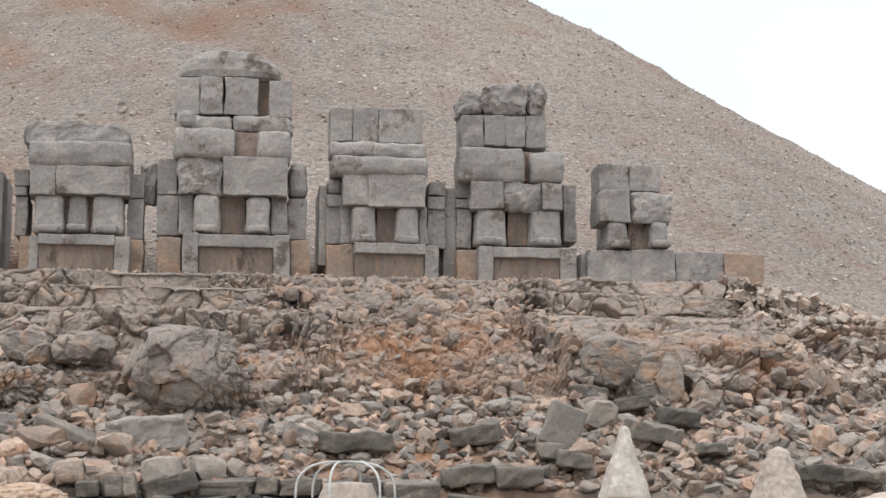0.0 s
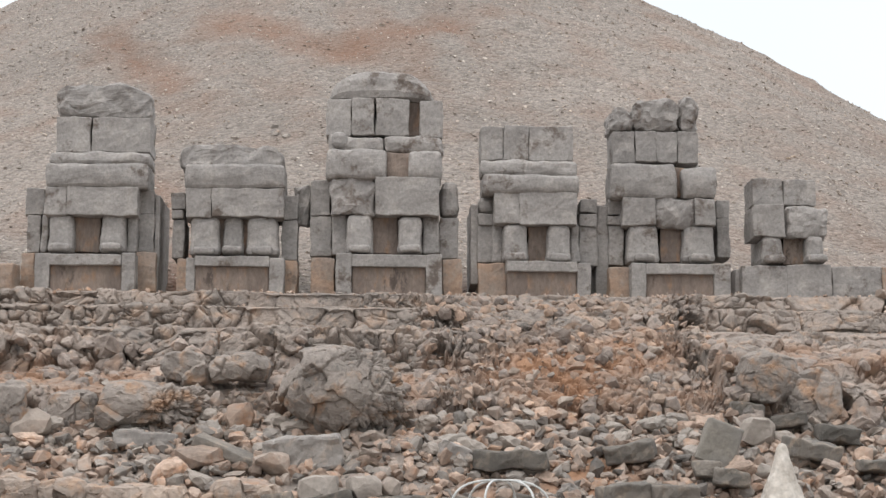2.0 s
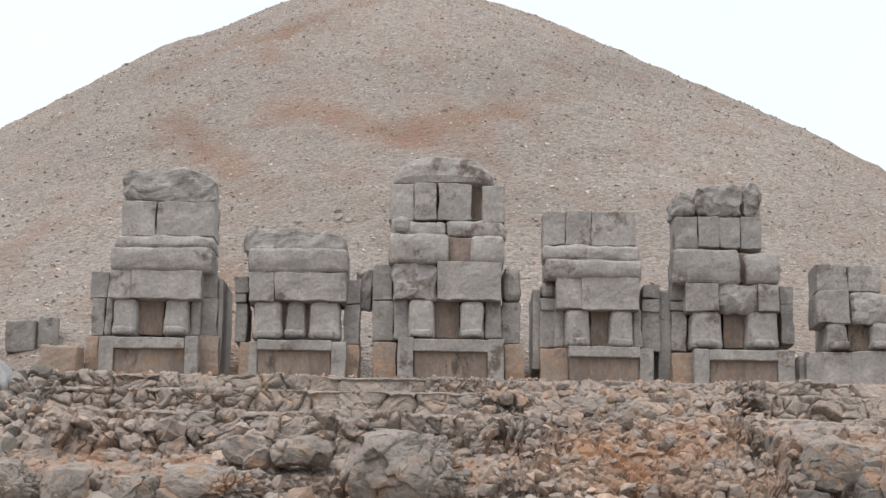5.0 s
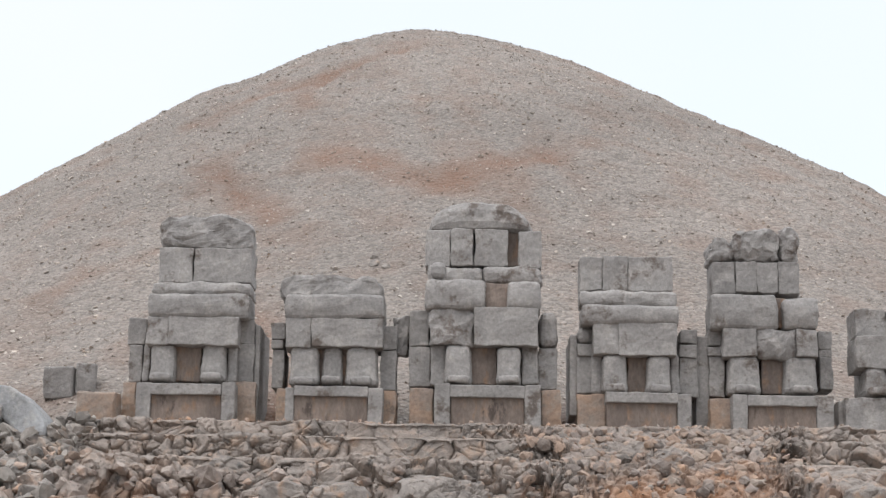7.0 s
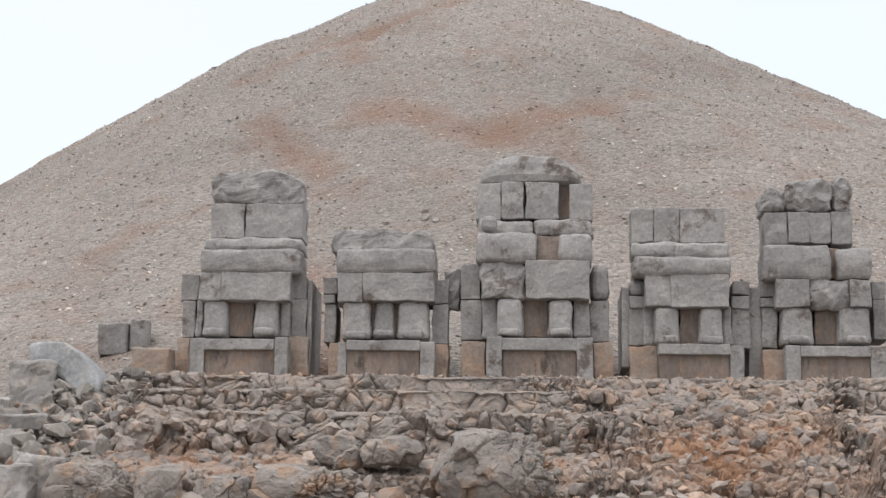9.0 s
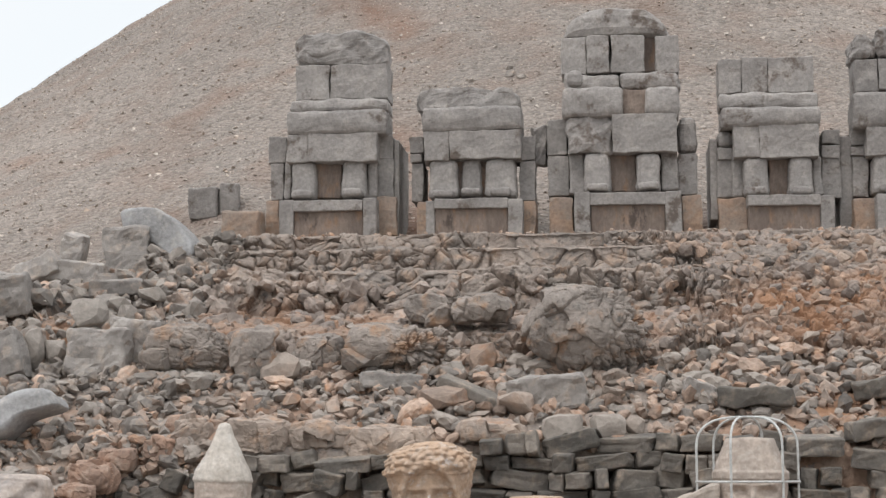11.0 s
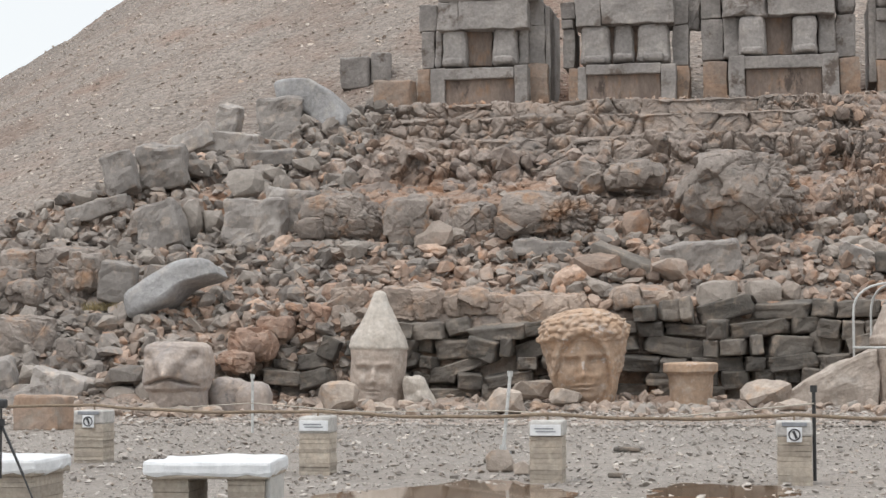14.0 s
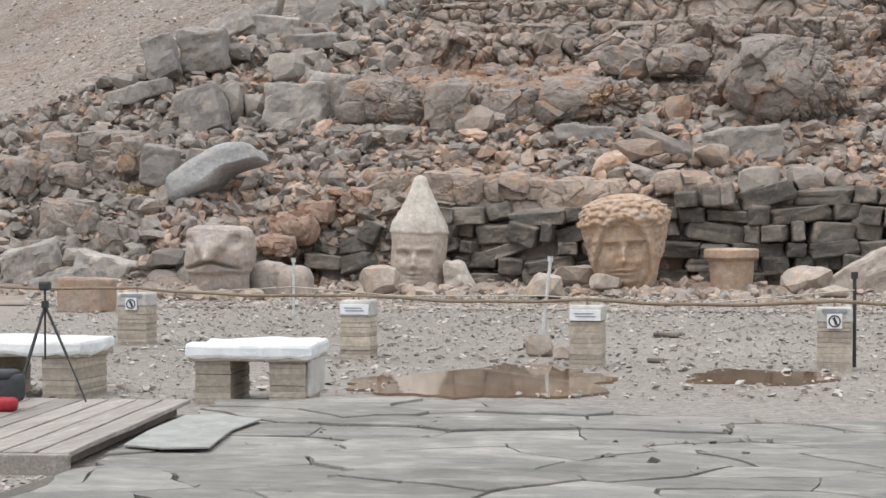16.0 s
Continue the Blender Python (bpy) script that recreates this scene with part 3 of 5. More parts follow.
THRONE_5 = [
    ("blk", -1.84, -1.35, 2.77, 3.29, 0.80), ("blk", -1.85, -1.36, 2.43, 2.74, 0.75),
    ("blk", -1.83, -1.35, 1.11, 2.40, 0.80), ("slab", -2.24, -1.81, 0.20, 3.10, 1.00),
    ("blk", -1.88, -1.15, 0.13, 1.01, 0.40), ("blk", 1.70, 2.11, 2.71, 3.30, 0.80),
    ("blk", 1.70, 2.13, 2.44, 2.69, 0.80), ("blk", 1.70, 2.13, 1.40, 2.42, 0.80),
    ("cap", -0.78, 1.41, 0.69, 1.02, -0.25), ("panel", -0.75, 1.39, -0.03, 0.72, -0.10),
    ("post", -1.24, -0.78, 0.05, 1.03, -0.25), ("post", 1.40, 1.93, -0.01, 1.02, -0.20),
]
BODY_6 = [
    ("blk", -0.91, 0.08, 2.10, 3.00, 0.90), ("blk", 0.10, 1.18, 2.13, 2.97, 0.90),
    ("blk", -1.05, -0.04, 0.95, 1.97, 0.10), ("rough", 0.05, 1.37, 0.99, 1.92, 0.15),
    ("leg", -0.85, -0.06, 0.06, 0.97, 0.20), ("leg", 0.61, 1.25, 0.09, 1.00, 0.20),
    ("back", -0.02, 0.89, 0.12, 1.14, 0.90),
]
THRONE_6 = [
    ("slab", -1.63, -1.34, -0.97, -0.07, 0.40), ("blk", -1.49, -0.08, -1.01, -0.05, -0.10),
    ("blk", -0.07, 1.37, -0.94, -0.00, -0.10), ("blk", 1.40, 3.00, -0.96, -0.03, -0.05),
    ("pale", 3.00, 4.34, -1.01, -0.06, -0.10),
]
PLACES = [(-8.92, 9.49), (-4.7, 9.49), (0.07, 9.35), (4.72, 9.36), (9.11, 9.28), (12.93, 10.33)]
BASE_Y = 57.0


def stone_shape(bm, kind, x0, x1, z0, z1, off, seed):
    off = min(off, 0.62) if kind == "back" and z0 < 3 else off * 0.75 if kind == "leg" else off
    y0 = BASE_Y + off
    deep = {"slab": 2.6, "back": 0.6, "cap": 0.9, "panel": 0.6, "post": 0.8, "flake": 0.5, "pale": 1.4}.get(kind, 1.7 - off * 0.4)
    g = -0.002
    box = (x0 + g, x1 - g, y0, y0 + deep, z0 + g, z1 - g)
    if kind in ("top", "dome"):
        add_block(bm, *box, bevel=0.3 if kind == "dome" else 0.16, wear=0.17 if kind == "top" else 0.06, cell=0.1, seed=seed, crown=0.72 if kind == "dome" else 0.25)
    elif kind == "lap":
        add_block(bm, *box, bevel=0.11, wear=0.05, cell=0.1, seed=seed, bulge=0.16)
    elif kind == "arm":
        add_block(bm, *box, bevel=0.1, wear=0.09, cell=0.1, seed=seed, bulge=0.1)
    elif kind == "leg":
        w = (x1 - x0) * 0.07
        add_block(bm, box[0] + w, box[1] - w, y0, y0 + 1.1, box[4], box[5], bevel=0.17, wear=0.04, cell=0.1, seed=seed, flare=0.16)
        # the foot
        mid = (x0 + x1) / 2
        add_block(bm, mid - 0.33, mid + 0.33, y0 - 0.42, y0 + 0.4, z0, z0 + 0.26, bevel=0.13, wear=0.04, cell=0.12, seed=seed + 3)
    elif kind == "rough":
        add_block(bm, *box, bevel=0.09, wear=0.13, cell=0.12, seed=seed, bulge=0.15)
    elif kind == "robe":
        add_block(bm, *box, bevel=0.07, wear=0.05, cell=0.16, seed=seed, flare=0.1)
    elif kind == "knob":
        add_block(bm, *box, bevel=0.24, wear=0.05, cell=0.13, seed=seed)
    elif kind == "flake":
        add_block(bm, *box, bevel=0.08, wear=0.16, cell=0.15, seed=seed)
    else:
        add_block(bm, *box, bevel=0.03, wear=0.022 if kind in ("cap", "panel", "post", "slab") else 0.045, cell=0.13, seed=seed)


def colossus(number, body, throne, label):
    x, z = PLACES[number]
    bm = bmesh.new()
    for k, (kind, x0, x1, z0, z1, off) in enumerate(body):
        had = len(bm.faces)
        stone_shape(bm, kind, x0, x1, z0, z1, off, number * 13.7 + k * 3.1)
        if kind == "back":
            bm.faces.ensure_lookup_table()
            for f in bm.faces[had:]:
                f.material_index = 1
    if number == 2:
        # the fist resting on the knee
        add_block(bm, body[6][1] + 0.08, body[6][1] + 0.6, BASE_Y + 0.3, BASE_Y + 1.0, body[6][3] + 0.1, body[6][4] + 0.08, bevel=0.24, wear=0.04, cell=0.1, seed=4)
    # the core behind the facing blocks
    xs, zs = [b[1] for b in body] + [b[2] for b in body], [b[3] for b in body]
    add_block(bm, min(xs) + 0.35, max(xs) - 0.35, BASE_Y + 1.5, BASE_Y + 2.6, -0.05, max(zs), bevel=0.1, wear=0.05, cell=0.4, seed=number)
    for v in bm.verts:
        v.co += Vector((x, 0, z))
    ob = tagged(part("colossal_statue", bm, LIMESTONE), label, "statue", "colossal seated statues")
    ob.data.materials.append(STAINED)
    seat = group_at("stone_throne", x, BASE_Y, z)
    tagged(seat, "grey limestone throne and footstool of squared blocks", "throne", "stone thrones")
    names = {"cap": "footstool_slab", "panel": "footstool_panel", "post": "footstool_post", "slab": "side_slab", "knob": "armrest_end", "flake": "broken_slab"}
    for k, (kind, x0, x1, z0, z1, off) in enumerate(throne):
        bm = bmesh.new()
        low = z0 if z0 > 0.3 else z0 - 0.2
        stone_shape(bm, kind, x0, x1, low, z1, off, number * 7.7 + k * 2.3 + 50)
        for v in bm.verts:
            v.co.y -= BASE_Y
        part(names.get(kind, "block"), bm, PALE_BLOCK if kind == "pale" or (kind == "blk" and z1 < 1.3 and number != 5) else STAINED if kind == "panel" else LIMESTONE, seat)
    return ob


colossus(0, BODY_1, THRONE_1, "headless seated limestone colossus with rounded broken shoulders")
colossus(1, BODY_2, THRONE_2, "headless limestone colossus broken off above the lap")
colossus(2, BODY_3, THRONE_3, "tallest headless seated limestone colossus of stacked blocks")
colossus(3, BODY_4, THRONE_4, "headless seated limestone colossus with a flat block back")
colossus(4, BODY_5, THRONE_5, "headless limestone colossus with carved drapery on its shoulders")
colossus(5, BODY_6, THRONE_6, "small ruined limestone seated figure on a block row")


# ---- loose stones ----
def hull_rock(seed, count, flat=1.0, boxy=0.5):
    rnd = random.Random(seed)
    bm = bmesh.new()
    for _ in range(count):
        v = Vector((rnd.gauss(0, 1), rnd.gauss(0, 1), rnd.gauss(0, 1))).normalized()
        m = max(abs(c) for c in v)
        v = v * (1 - boxy) + v / m * boxy * 0.85
        v *= rnd.uniform(0.8, 1.0)
        bm.verts.new((v.x * 0.5, v.y * 0.5, v.z * 0.5 * flat))
    out = bmesh.ops.convex_hull(bm, input=bm.verts)
    inner = [g for g in out["geom_interior"] if isinstance(g, bmesh.types.BMVert)]
    bmesh.ops.delete(bm, geom=inner, context="VERTS")
    bmesh.ops.triangulate(bm, faces=bm.faces)
    bm.verts.index_update()
    pts = np.array([v.co[:] for v in bm.verts])
    tris = np.array([[v.index for v in f.verts] for f in bm.faces])
    bm.free()
    return pts, tris


STONES = [hull_rock(100 + i, 13, random.uniform(0.5, 0.9), random.uniform(0.2, 0.9)) for i in range(16)]
CHIPS = [hull_rock(300 + i, 9, random.uniform(0.45, 0.8), 0.4) for i in range(10)]


def worn_rock(seed, count, flat, boxy, cuts=1, wear=0.06):
    """A broken stone with rubbed edges and an uneven skin."""
    pts, tris = hull_rock(seed, count, flat, boxy)
    bm = bmesh.new()
    vs = [bm.verts.new(p) for p in pts]
    for t in tris:
        bm.faces.new([vs[i] for i in t])
    for _ in range(cuts):
        bmesh.ops.subdivide_edges(bm, edges=bm.edges, cuts=1, use_grid_fill=True)
        bmesh.ops.smooth_vert(bm, verts=bm.verts, factor=0.16, use_axis_x=True, use_axis_y=True, use_axis_z=True)
    bmesh.ops.triangulate(bm, faces=bm.faces)
    for v in bm.verts:
        q = v.co * 3.3 + Vector((seed * 1.7, 0, 0))
        v.co += noise.noise_vector(q) * wear + noise.noise_vector(q * 2.7) * wear * 0.7
    bm.verts.index_update()
    out = np.array([v.co[:] for v in bm.verts]) * 1.08, np.array([[v.index for v in f.verts] for f in bm.faces])
    bm.free()
    return out


WORN = [worn_rock(900 + i, 15, random.uniform(0.5, 0.95), random.uniform(0.4, 1.0), 1, 0.08) for i in range(20)]


def scatter(name, places, mat, label, category, shapes=STONES, seed=1, tilt=0.5, large=WORN, over=0.3):
    """Many small stones in one mesh. places: x, y, z and size of each; stones above a size take the finer shapes."""
    rng = np.random.default_rng(seed)
    verts, tris, base = [], [], 0
    for x, y, z, s in places:
        kinds = large if s > over else shapes
        pts, fc = kinds[rng.integers(len(kinds))]
        m = np.array(Euler((rng.normal() * tilt, rng.normal() * tilt, rng.uniform(0, 6.3))).to_matrix())
        k = s * np.array([rng.uniform(0.8, 1.4), rng.uniform(0.7, 1.1), rng.uniform(0.7, 1.1)])
        verts.append((pts * k) @ m.T + (x, y, z))
        tris.append(fc + base)
        base += len(pts)
    me = bpy.data.meshes.new(name)
    me.from_pydata(np.concatenate(verts).tolist(), [], np.concatenate(tris).tolist())
    me.materials.append(mat)
    return tagged(new(name, me), label, category, kind="stuff")


def on_slope(rng, count, x0, x1, k0, k1, s0, s1, sink=0.1, power=2.5):
    out = []
    for _ in range(count):
        x, k = rng.uniform(x0, x1), rng.uniform(k0, k1)
        s = s0 + (s1 - s0) * rng.random() ** power
        y, z = surface(x, k)
        if z < tumulus_height(x, y) - 0.3:
            continue
        out.append((x, y - 0.15 * s, z + s * (0.3 - sink), s))
    return out


rng = np.random.default_rng(11)
scatter("shelf_rubble", on_slope(rng, 4300, -13.5, 19, 3.0, 5.25, 0.08, 0.55, 0.12, 2.2), RUBBLE, "pale and rusty limestone rubble on the rock shelf", "rubble", seed=2)
scatter("grey_shelf_rubble", on_slope(rng, 1500, -13.5, 19, 3.0, 5.3, 0.1, 0.6, 0.12, 2.2), GREY_RUBBLE, "grey limestone rubble on the rock shelf", "rubble", seed=22)
scatter("crevice_rubble", on_slope(rng, 700, -13, 9, 5.3, 8.6, 0.05, 0.3, 0.15, 3.0) + on_slope(rng, 260, -12, 17, 10.2, 13.4, 0.04, 0.2, 0.15, 3.0), RUBBLE, "small stones lodged in the rock ledges", "rubble", seed=3)
CRUMBS = [worn_rock(500 + i, 18, random.uniform(0.7, 1.0), random.uniform(0.6, 0.95)) for i in range(12)]
scatter("breccia", on_slope(rng, 650, 1.2, 9.6, 5.0, 13.5, 0.08, 0.5, 0.34, 2.6), RUSTY, "crumbling rusty pink rock face", "bedrock", STONES, 4, 0.4, CRUMBS, 0.2)
scatter("grey_breccia", on_slope(rng, 300, 1.2, 9.6, 5.5, 13.5, 0.12, 0.55, 0.34, 2.2), BEDROCK, "grey knobs in the crumbling rock face", "bedrock", STONES, 14, 0.4, CRUMBS, 0.2)
LEDGE = [worn_rock(1500 + i, 16, random.uniform(0.8, 1.0), random.uniform(0.5, 1.0), 2, 0.06) for i in range(14)]
knobs = on_slope(rng, 230, -13.2, 1.8, 5.2, 9.2, 0.3, 1.05, 0.55, 1.5) + on_slope(rng, 70, 9.2, 16.2, 5.2, 8.5, 0.3, 1.2, 0.6, 1.5)
knob_meshes = []
for pts, tris in LEDGE:
    me = bpy.data.meshes.new("rock_knob")
    me.from_pydata(pts.tolist(), [], tris.tolist())
    me.materials.append(BEDROCK)
    knob_meshes.append(me)
for x, y, z, s in knobs:
    ob = new("rock_knob", knob_meshes[rng.integers(len(knob_meshes))])
    ob.parent = rock_slope
    ob.matrix_basis = pose(x, y, z, rng.normal() * 14, rng.normal() * 14, rng.uniform(0, 360)) @ Matrix.Diagonal((s * rng.uniform(0.8, 1.4), s * 0.9, s * 0.9, 1))
scatter("fallen_rubble", on_slope(rng, 3600, -29, -12, 1.4, 14, 0.12, 0.75, 0.12) + on_slope(rng, 1100, -22, -10.5, 1.7, 5, 0.15, 0.7, 0.12), GREY_RUBBLE, "grey angular rubble tumbled down the slope", "rubble", seed=5)
scatter("pale_fallen_rubble", on_slope(rng, 1600, -26, -11.5, 1.4, 13, 0.1, 0.5, 0.1) + on_slope(rng, 900, -16, -9.6, 1.8, 3.6, 0.1, 0.6, 0.14), RUBBLE, "pinkish rubble between fallen blocks", "rubble", seed=35)
scatter("scree", on_slope(rng, 3600, 15.4, 29, 2.0, 15.0, 0.12, 0.5, 0.1), SCREE, "pale scree of rounded stones", "scree", seed=6)
scatter("platform_stones", on_slope(rng, 500, -13, 17, 14.0, 15.2, 0.04, 0.24, 0.15), RUBBLE, "small stones along the platform edge", "rubble", seed=7)
foot = [(rng.uniform(-19, 16), y, 0.0, 0.06 + 0.3 * rng.random() ** 3) for y in rng.uniform(37.5, 43.2, 1500)]
foot += [(cx + rng.normal() * 0.75, 40.25 + rng.normal() * 0.22 - (2.2 if cx < -12 else 0), 0.0, 0.1 + 0.3 * rng.random() ** 1.6) for cx in (-13.2, -9.2, -4.3, -2.0, 2.7) for _ in range(60)]
scatter("foot_rubble", [(x, y, ground_at(x, y) + s * 0.2, s) for x, y, _, s in foot], SCREE, "loose stones at the foot of the dark wall", "rubble", seed=8)
# larger stones of the shelf, one by one
meshes = []
for k in range(20):
    pts, tris = worn_rock(1200 + k, 20, random.uniform(0.6, 1.0), random.uniform(0.4, 1.0), 2, 0.07)
    me = bpy.data.meshes.new("stone")
    me.from_pydata(pts.tolist(), [], tris.tolist())
    me.materials.append(RUBBLE if k < 13 else GREY_RUBBLE)
    meshes.append(me)
for x, y, z, s in on_slope(rng, 230, -13.5, 18, 3.05, 5.2, 0.35, 0.85, 0.12, 1.8) + on_slope(rng, 70, -13.2, -9.5, 2.2, 3.2, 0.3, 0.7, 0.1, 1.5):
    ob = new("stone", meshes[rng.integers(len(meshes))])
    ob.parent = rock_slope
    ob.matrix_basis = pose(x, y, z, rng.normal() * 15, rng.normal() * 15, rng.uniform(0, 360)) @ Matrix.Diagonal((s * 1.25, s, s * 0.85, 1))
chips = []
for k in range(25000):
    y = 12 + 29 * rng.random() ** 0.8 if k < 17000 else rng.uniform(35.4, 41.6)
    x = rng.uniform(-0.42 * y - 1.5, 0.12 * y + 1.5)
    if y < 17.2 and x > -5.6 or (y < 16.2 and x > -9):
        continue
    if ((x + 3.35) / 1.2) ** 2 + ((y - 19) / 1.9) ** 2 < 0.75 or ((x + 0.65) / 0.85) ** 2 + ((y - 20) / 0.75) ** 2 < 0.7:
        continue
    s = 0.02 + 0.11 * rng.random() ** 7 + 0.03 * rng.random()
    if y > 34.5:
        s *= 1.5
    chips.append((x, y, max(ground_at(x, y), 0.0 if y < 36.2 else (y - 36.2) * 0.038 - 0.02) + s * 0.06, s))
chips += [(rng.uniform(-6.6, -4.85), rng.uniform(9.6, 11.1), -0.015, 0.02 + 0.04 * rng.random()) for _ in range(500)]
scatter("terrace_chips", chips, material("pale_chippings", (0.37, 0.337, 0.308), (0.3, 0.272, 0.248), (0.31, 0.248, 0.2), 1.5, 12.0, 0.95, 0.3, island=0.35),
        "scattered pale stone chips on the terrace", "gravel", CHIPS, 9, 0.15, CHIPS)
hy = 54 + 70 * rng.random(46000) ** 1.15
hx = hy * rng.uniform(-0.47, 0.4, len(hy))
hs = 0.075 + 0.2 * rng.random(len(hy)) ** 5 + 0.0004 * (hy - 54)
heap = list(zip(hx, hy, tumulus_at(hx, hy) + hs * 0.03, hs))
scatter("tumulus_stones", heap, material("tumulus_stone", (0.42, 0.365, 0.32), (0.35, 0.302, 0.265), (0.36, 0.275, 0.215), 0.3, 6.0, 0.95, 0.2, island=0.25),
        "loose limestone pieces lying on the great cone", "gravel", CHIPS, 10, 0.35, CHIPS)


# ---- boulders and fallen blocks that stand out ----
def numbers(rows):
    return [rows[i:i + 5] for i in range(0, len(rows), 5)]


def boulder(x, y, z, w, h, seed, mat=BOULDER, label="big cracked grey limestone boulder", name="boulder", deep=0.8, crack=1.0, boxy=0.3):
    bm = bmesh.new()
    bmesh.ops.create_icosphere(bm, subdivisions=7 if w > 3 else 6 if w > 1.5 else 5, radius=0.5)
    d = np.array([v.co.normalized()[:] for v in bm.verts])
    p = (d * (1 - boxy) + d / np.abs(d).max(1)[:, None] * boxy) * 0.5 * (w, w * deep, h)
    q = p + (seed * 13.7, seed * 5.1, 0)
    bend = np.stack([soft_noise(q * 1.3, n) for n in (1, 2, 3)], 1) * 0.25
    small = np.stack([soft_noise(q * 4.1, n) for n in (4, 5, 6)], 1) * 0.07
    s1, j1 = jointed((q + bend + small) * (1.3, 1.0, 1.2) / max(0.55, w ** 0.5), 11)
    s2, j2 = jointed((q + bend + small) * 3.2, 12)
    s3, j3 = jointed((q + small) * 7.0, 13)
    shatter = min(1.0, max(0.0, (w - 2.3) / 0.8)) * np.clip(0.2 + 1.1 * soft_noise(q * 0.7, 14) + 1.9 * p[:, 0] / w, 0, 1)
    push = 0.07 * w * soft_noise(q * (1.3 / w), 15) + 0.14 * w ** 0.5 * s1 + (0.03 + 0.08 * shatter) * s2 + 0.05 * s3 * (0.3 + shatter) + 0.05 * rough_noise(q * 2.2, 5, 16)
    push -= crack * (0.05 * np.clip(0.3 + 2 * soft_noise(q * 0.9, 18), 0, 1) * np.exp(-j1 / 0.035) + 0.26 * shatter * np.exp(-j2 / 0.12) + 0.1 * shatter * np.exp(-j3 / 0.16))
    for v, co in zip(bm.verts, p + d * push[:, None]):
        v.co = co
    ob = part(name, bm, mat)
    ob.location = (x, y + w * deep * 0.18, z + h * 0.47)
    return tagged(ob, label, "boulder")


def rock(x, y, z, w, h, seed, mat, label):
    bm = bmesh.new()
    pts, tris = hull_rock(seed * 17 + 5, 30, 1.0, 0.35 + 0.5 * random.random())
    vs = [bm.verts.new((p[0] * w * 1.12, p[1] * w * 0.85, p[2] * h * 1.15)) for p in pts]
    for t in tris:
        bm.faces.new([vs[i] for i in t])
    bmesh.ops.subdivide_edges(bm, edges=bm.edges, cuts=2, use_grid_fill=True)
    for v in bm.verts:
        v.co += noise.noise_vector(v.co * 3 + Vector((seed, 0, 0))) * 0.05
    ob = part("rock", bm, mat)
    ob.location = (x, y + w * 0.25, z + h * 0.47)
    ob.rotation_euler = (0, random.uniform(-0.15, 0.15), random.uniform(-0.3, 0.3))
    return tagged(ob, label, "rock", "loose rocks")


def cut_block(x, y, z, w, h, seed, mat, label, name="fallen_block", deep=0.8, tip=0.0, bevel=0.06, wear=0.05):
    bm = bmesh.new()
    add_block(bm, -w / 2, w / 2, -deep / 2, deep / 2, -h / 2, h / 2, bevel, wear, 0.16, seed)
    ob = part(name, bm, mat)
    ob.matrix_basis = pose(x, y + deep * 0.4, z + h * 0.46, random.uniform(-8, 8), tip, random.uniform(-14, 14))
    return tagged(ob, label, "stone block", "fallen blocks")


PALE_GREY = material("pale_grey_cut_stone", (0.304, 0.276, 0.255), (0.228, 0.206, 0.191), (0.369, 0.309, 0.264), 1.0, 8.0, 0.9, 0.6, random_ob=0.2, spots=(0.142, 0.119, 0.103), spot_scale=1.7, spot_at=0.58)
SLATE_GREY = material("pale_blue_grey_stone", (0.325, 0.318, 0.318), (0.265, 0.258, 0.256), (0.37, 0.345, 0.325), 0.9, 8.0, 0.85, 0.6, spots=(0.45, 0.44, 0.43), spot_scale=3.0, spot_at=0.63)
PALE_ROCK = material("pale_beige_rock", (0.38, 0.318, 0.27), (0.31, 0.262, 0.226), (0.4, 0.29, 0.215), 1.1, 8.0, 0.92, 0.5, random_ob=0.12, spots=(0.24, 0.2, 0.17), spot_scale=2.4, spot_at=0.6)
WHITE_STONE = material("pale_cream_stone", (0.46, 0.415, 0.37), (0.38, 0.335, 0.292), (0.5, 0.46, 0.42), 1.5, 8.0, 0.9, 0.4, spots=(0.3, 0.25, 0.21), spot_scale=3.0, spot_at=0.62)
for i, (x, y, z, w, h) in enumerate(numbers([
    -11.64, 47.62, 4.45, 2.47, 1.31, -9.68, 47.05, 4.17, 1.21, 1.37, -1.12, 47.26, 4.29, 3.25, 2.31, 11.54, 48.0, 4.7, 1.4, 1.5,
        10.4, 48.4, 5.2, 1.7, 1.5, -18.96, 43.37, 1.22, 2.17, 1.18,
        -6.04, 47.82, 4.4, 2.8, 1.33, -8.16, 48.03, 4.5, 1.54, 1.06, -3.85, 49.1, 5.7, 1.8, 0.95, -5.3, 49.1, 5.7, 1.34, 0.94,
        -17.91, 44.71, 3.0, 1.05, 1.05, -20.43, 43.78, 2.5, 1.0, 0.95, -16.49, 43.36, 1.15, 1.3, 1.1, -19.27, 44.08, 2.65, 1.1, 0.75])):
    boulder(x, y, z, w, h, i + (47 if i == 2 else 1), boxy=0.12 if i == 2 else 0.3, label="great round boulder with dark cracks" if i == 2 else "big cracked grey limestone boulder")
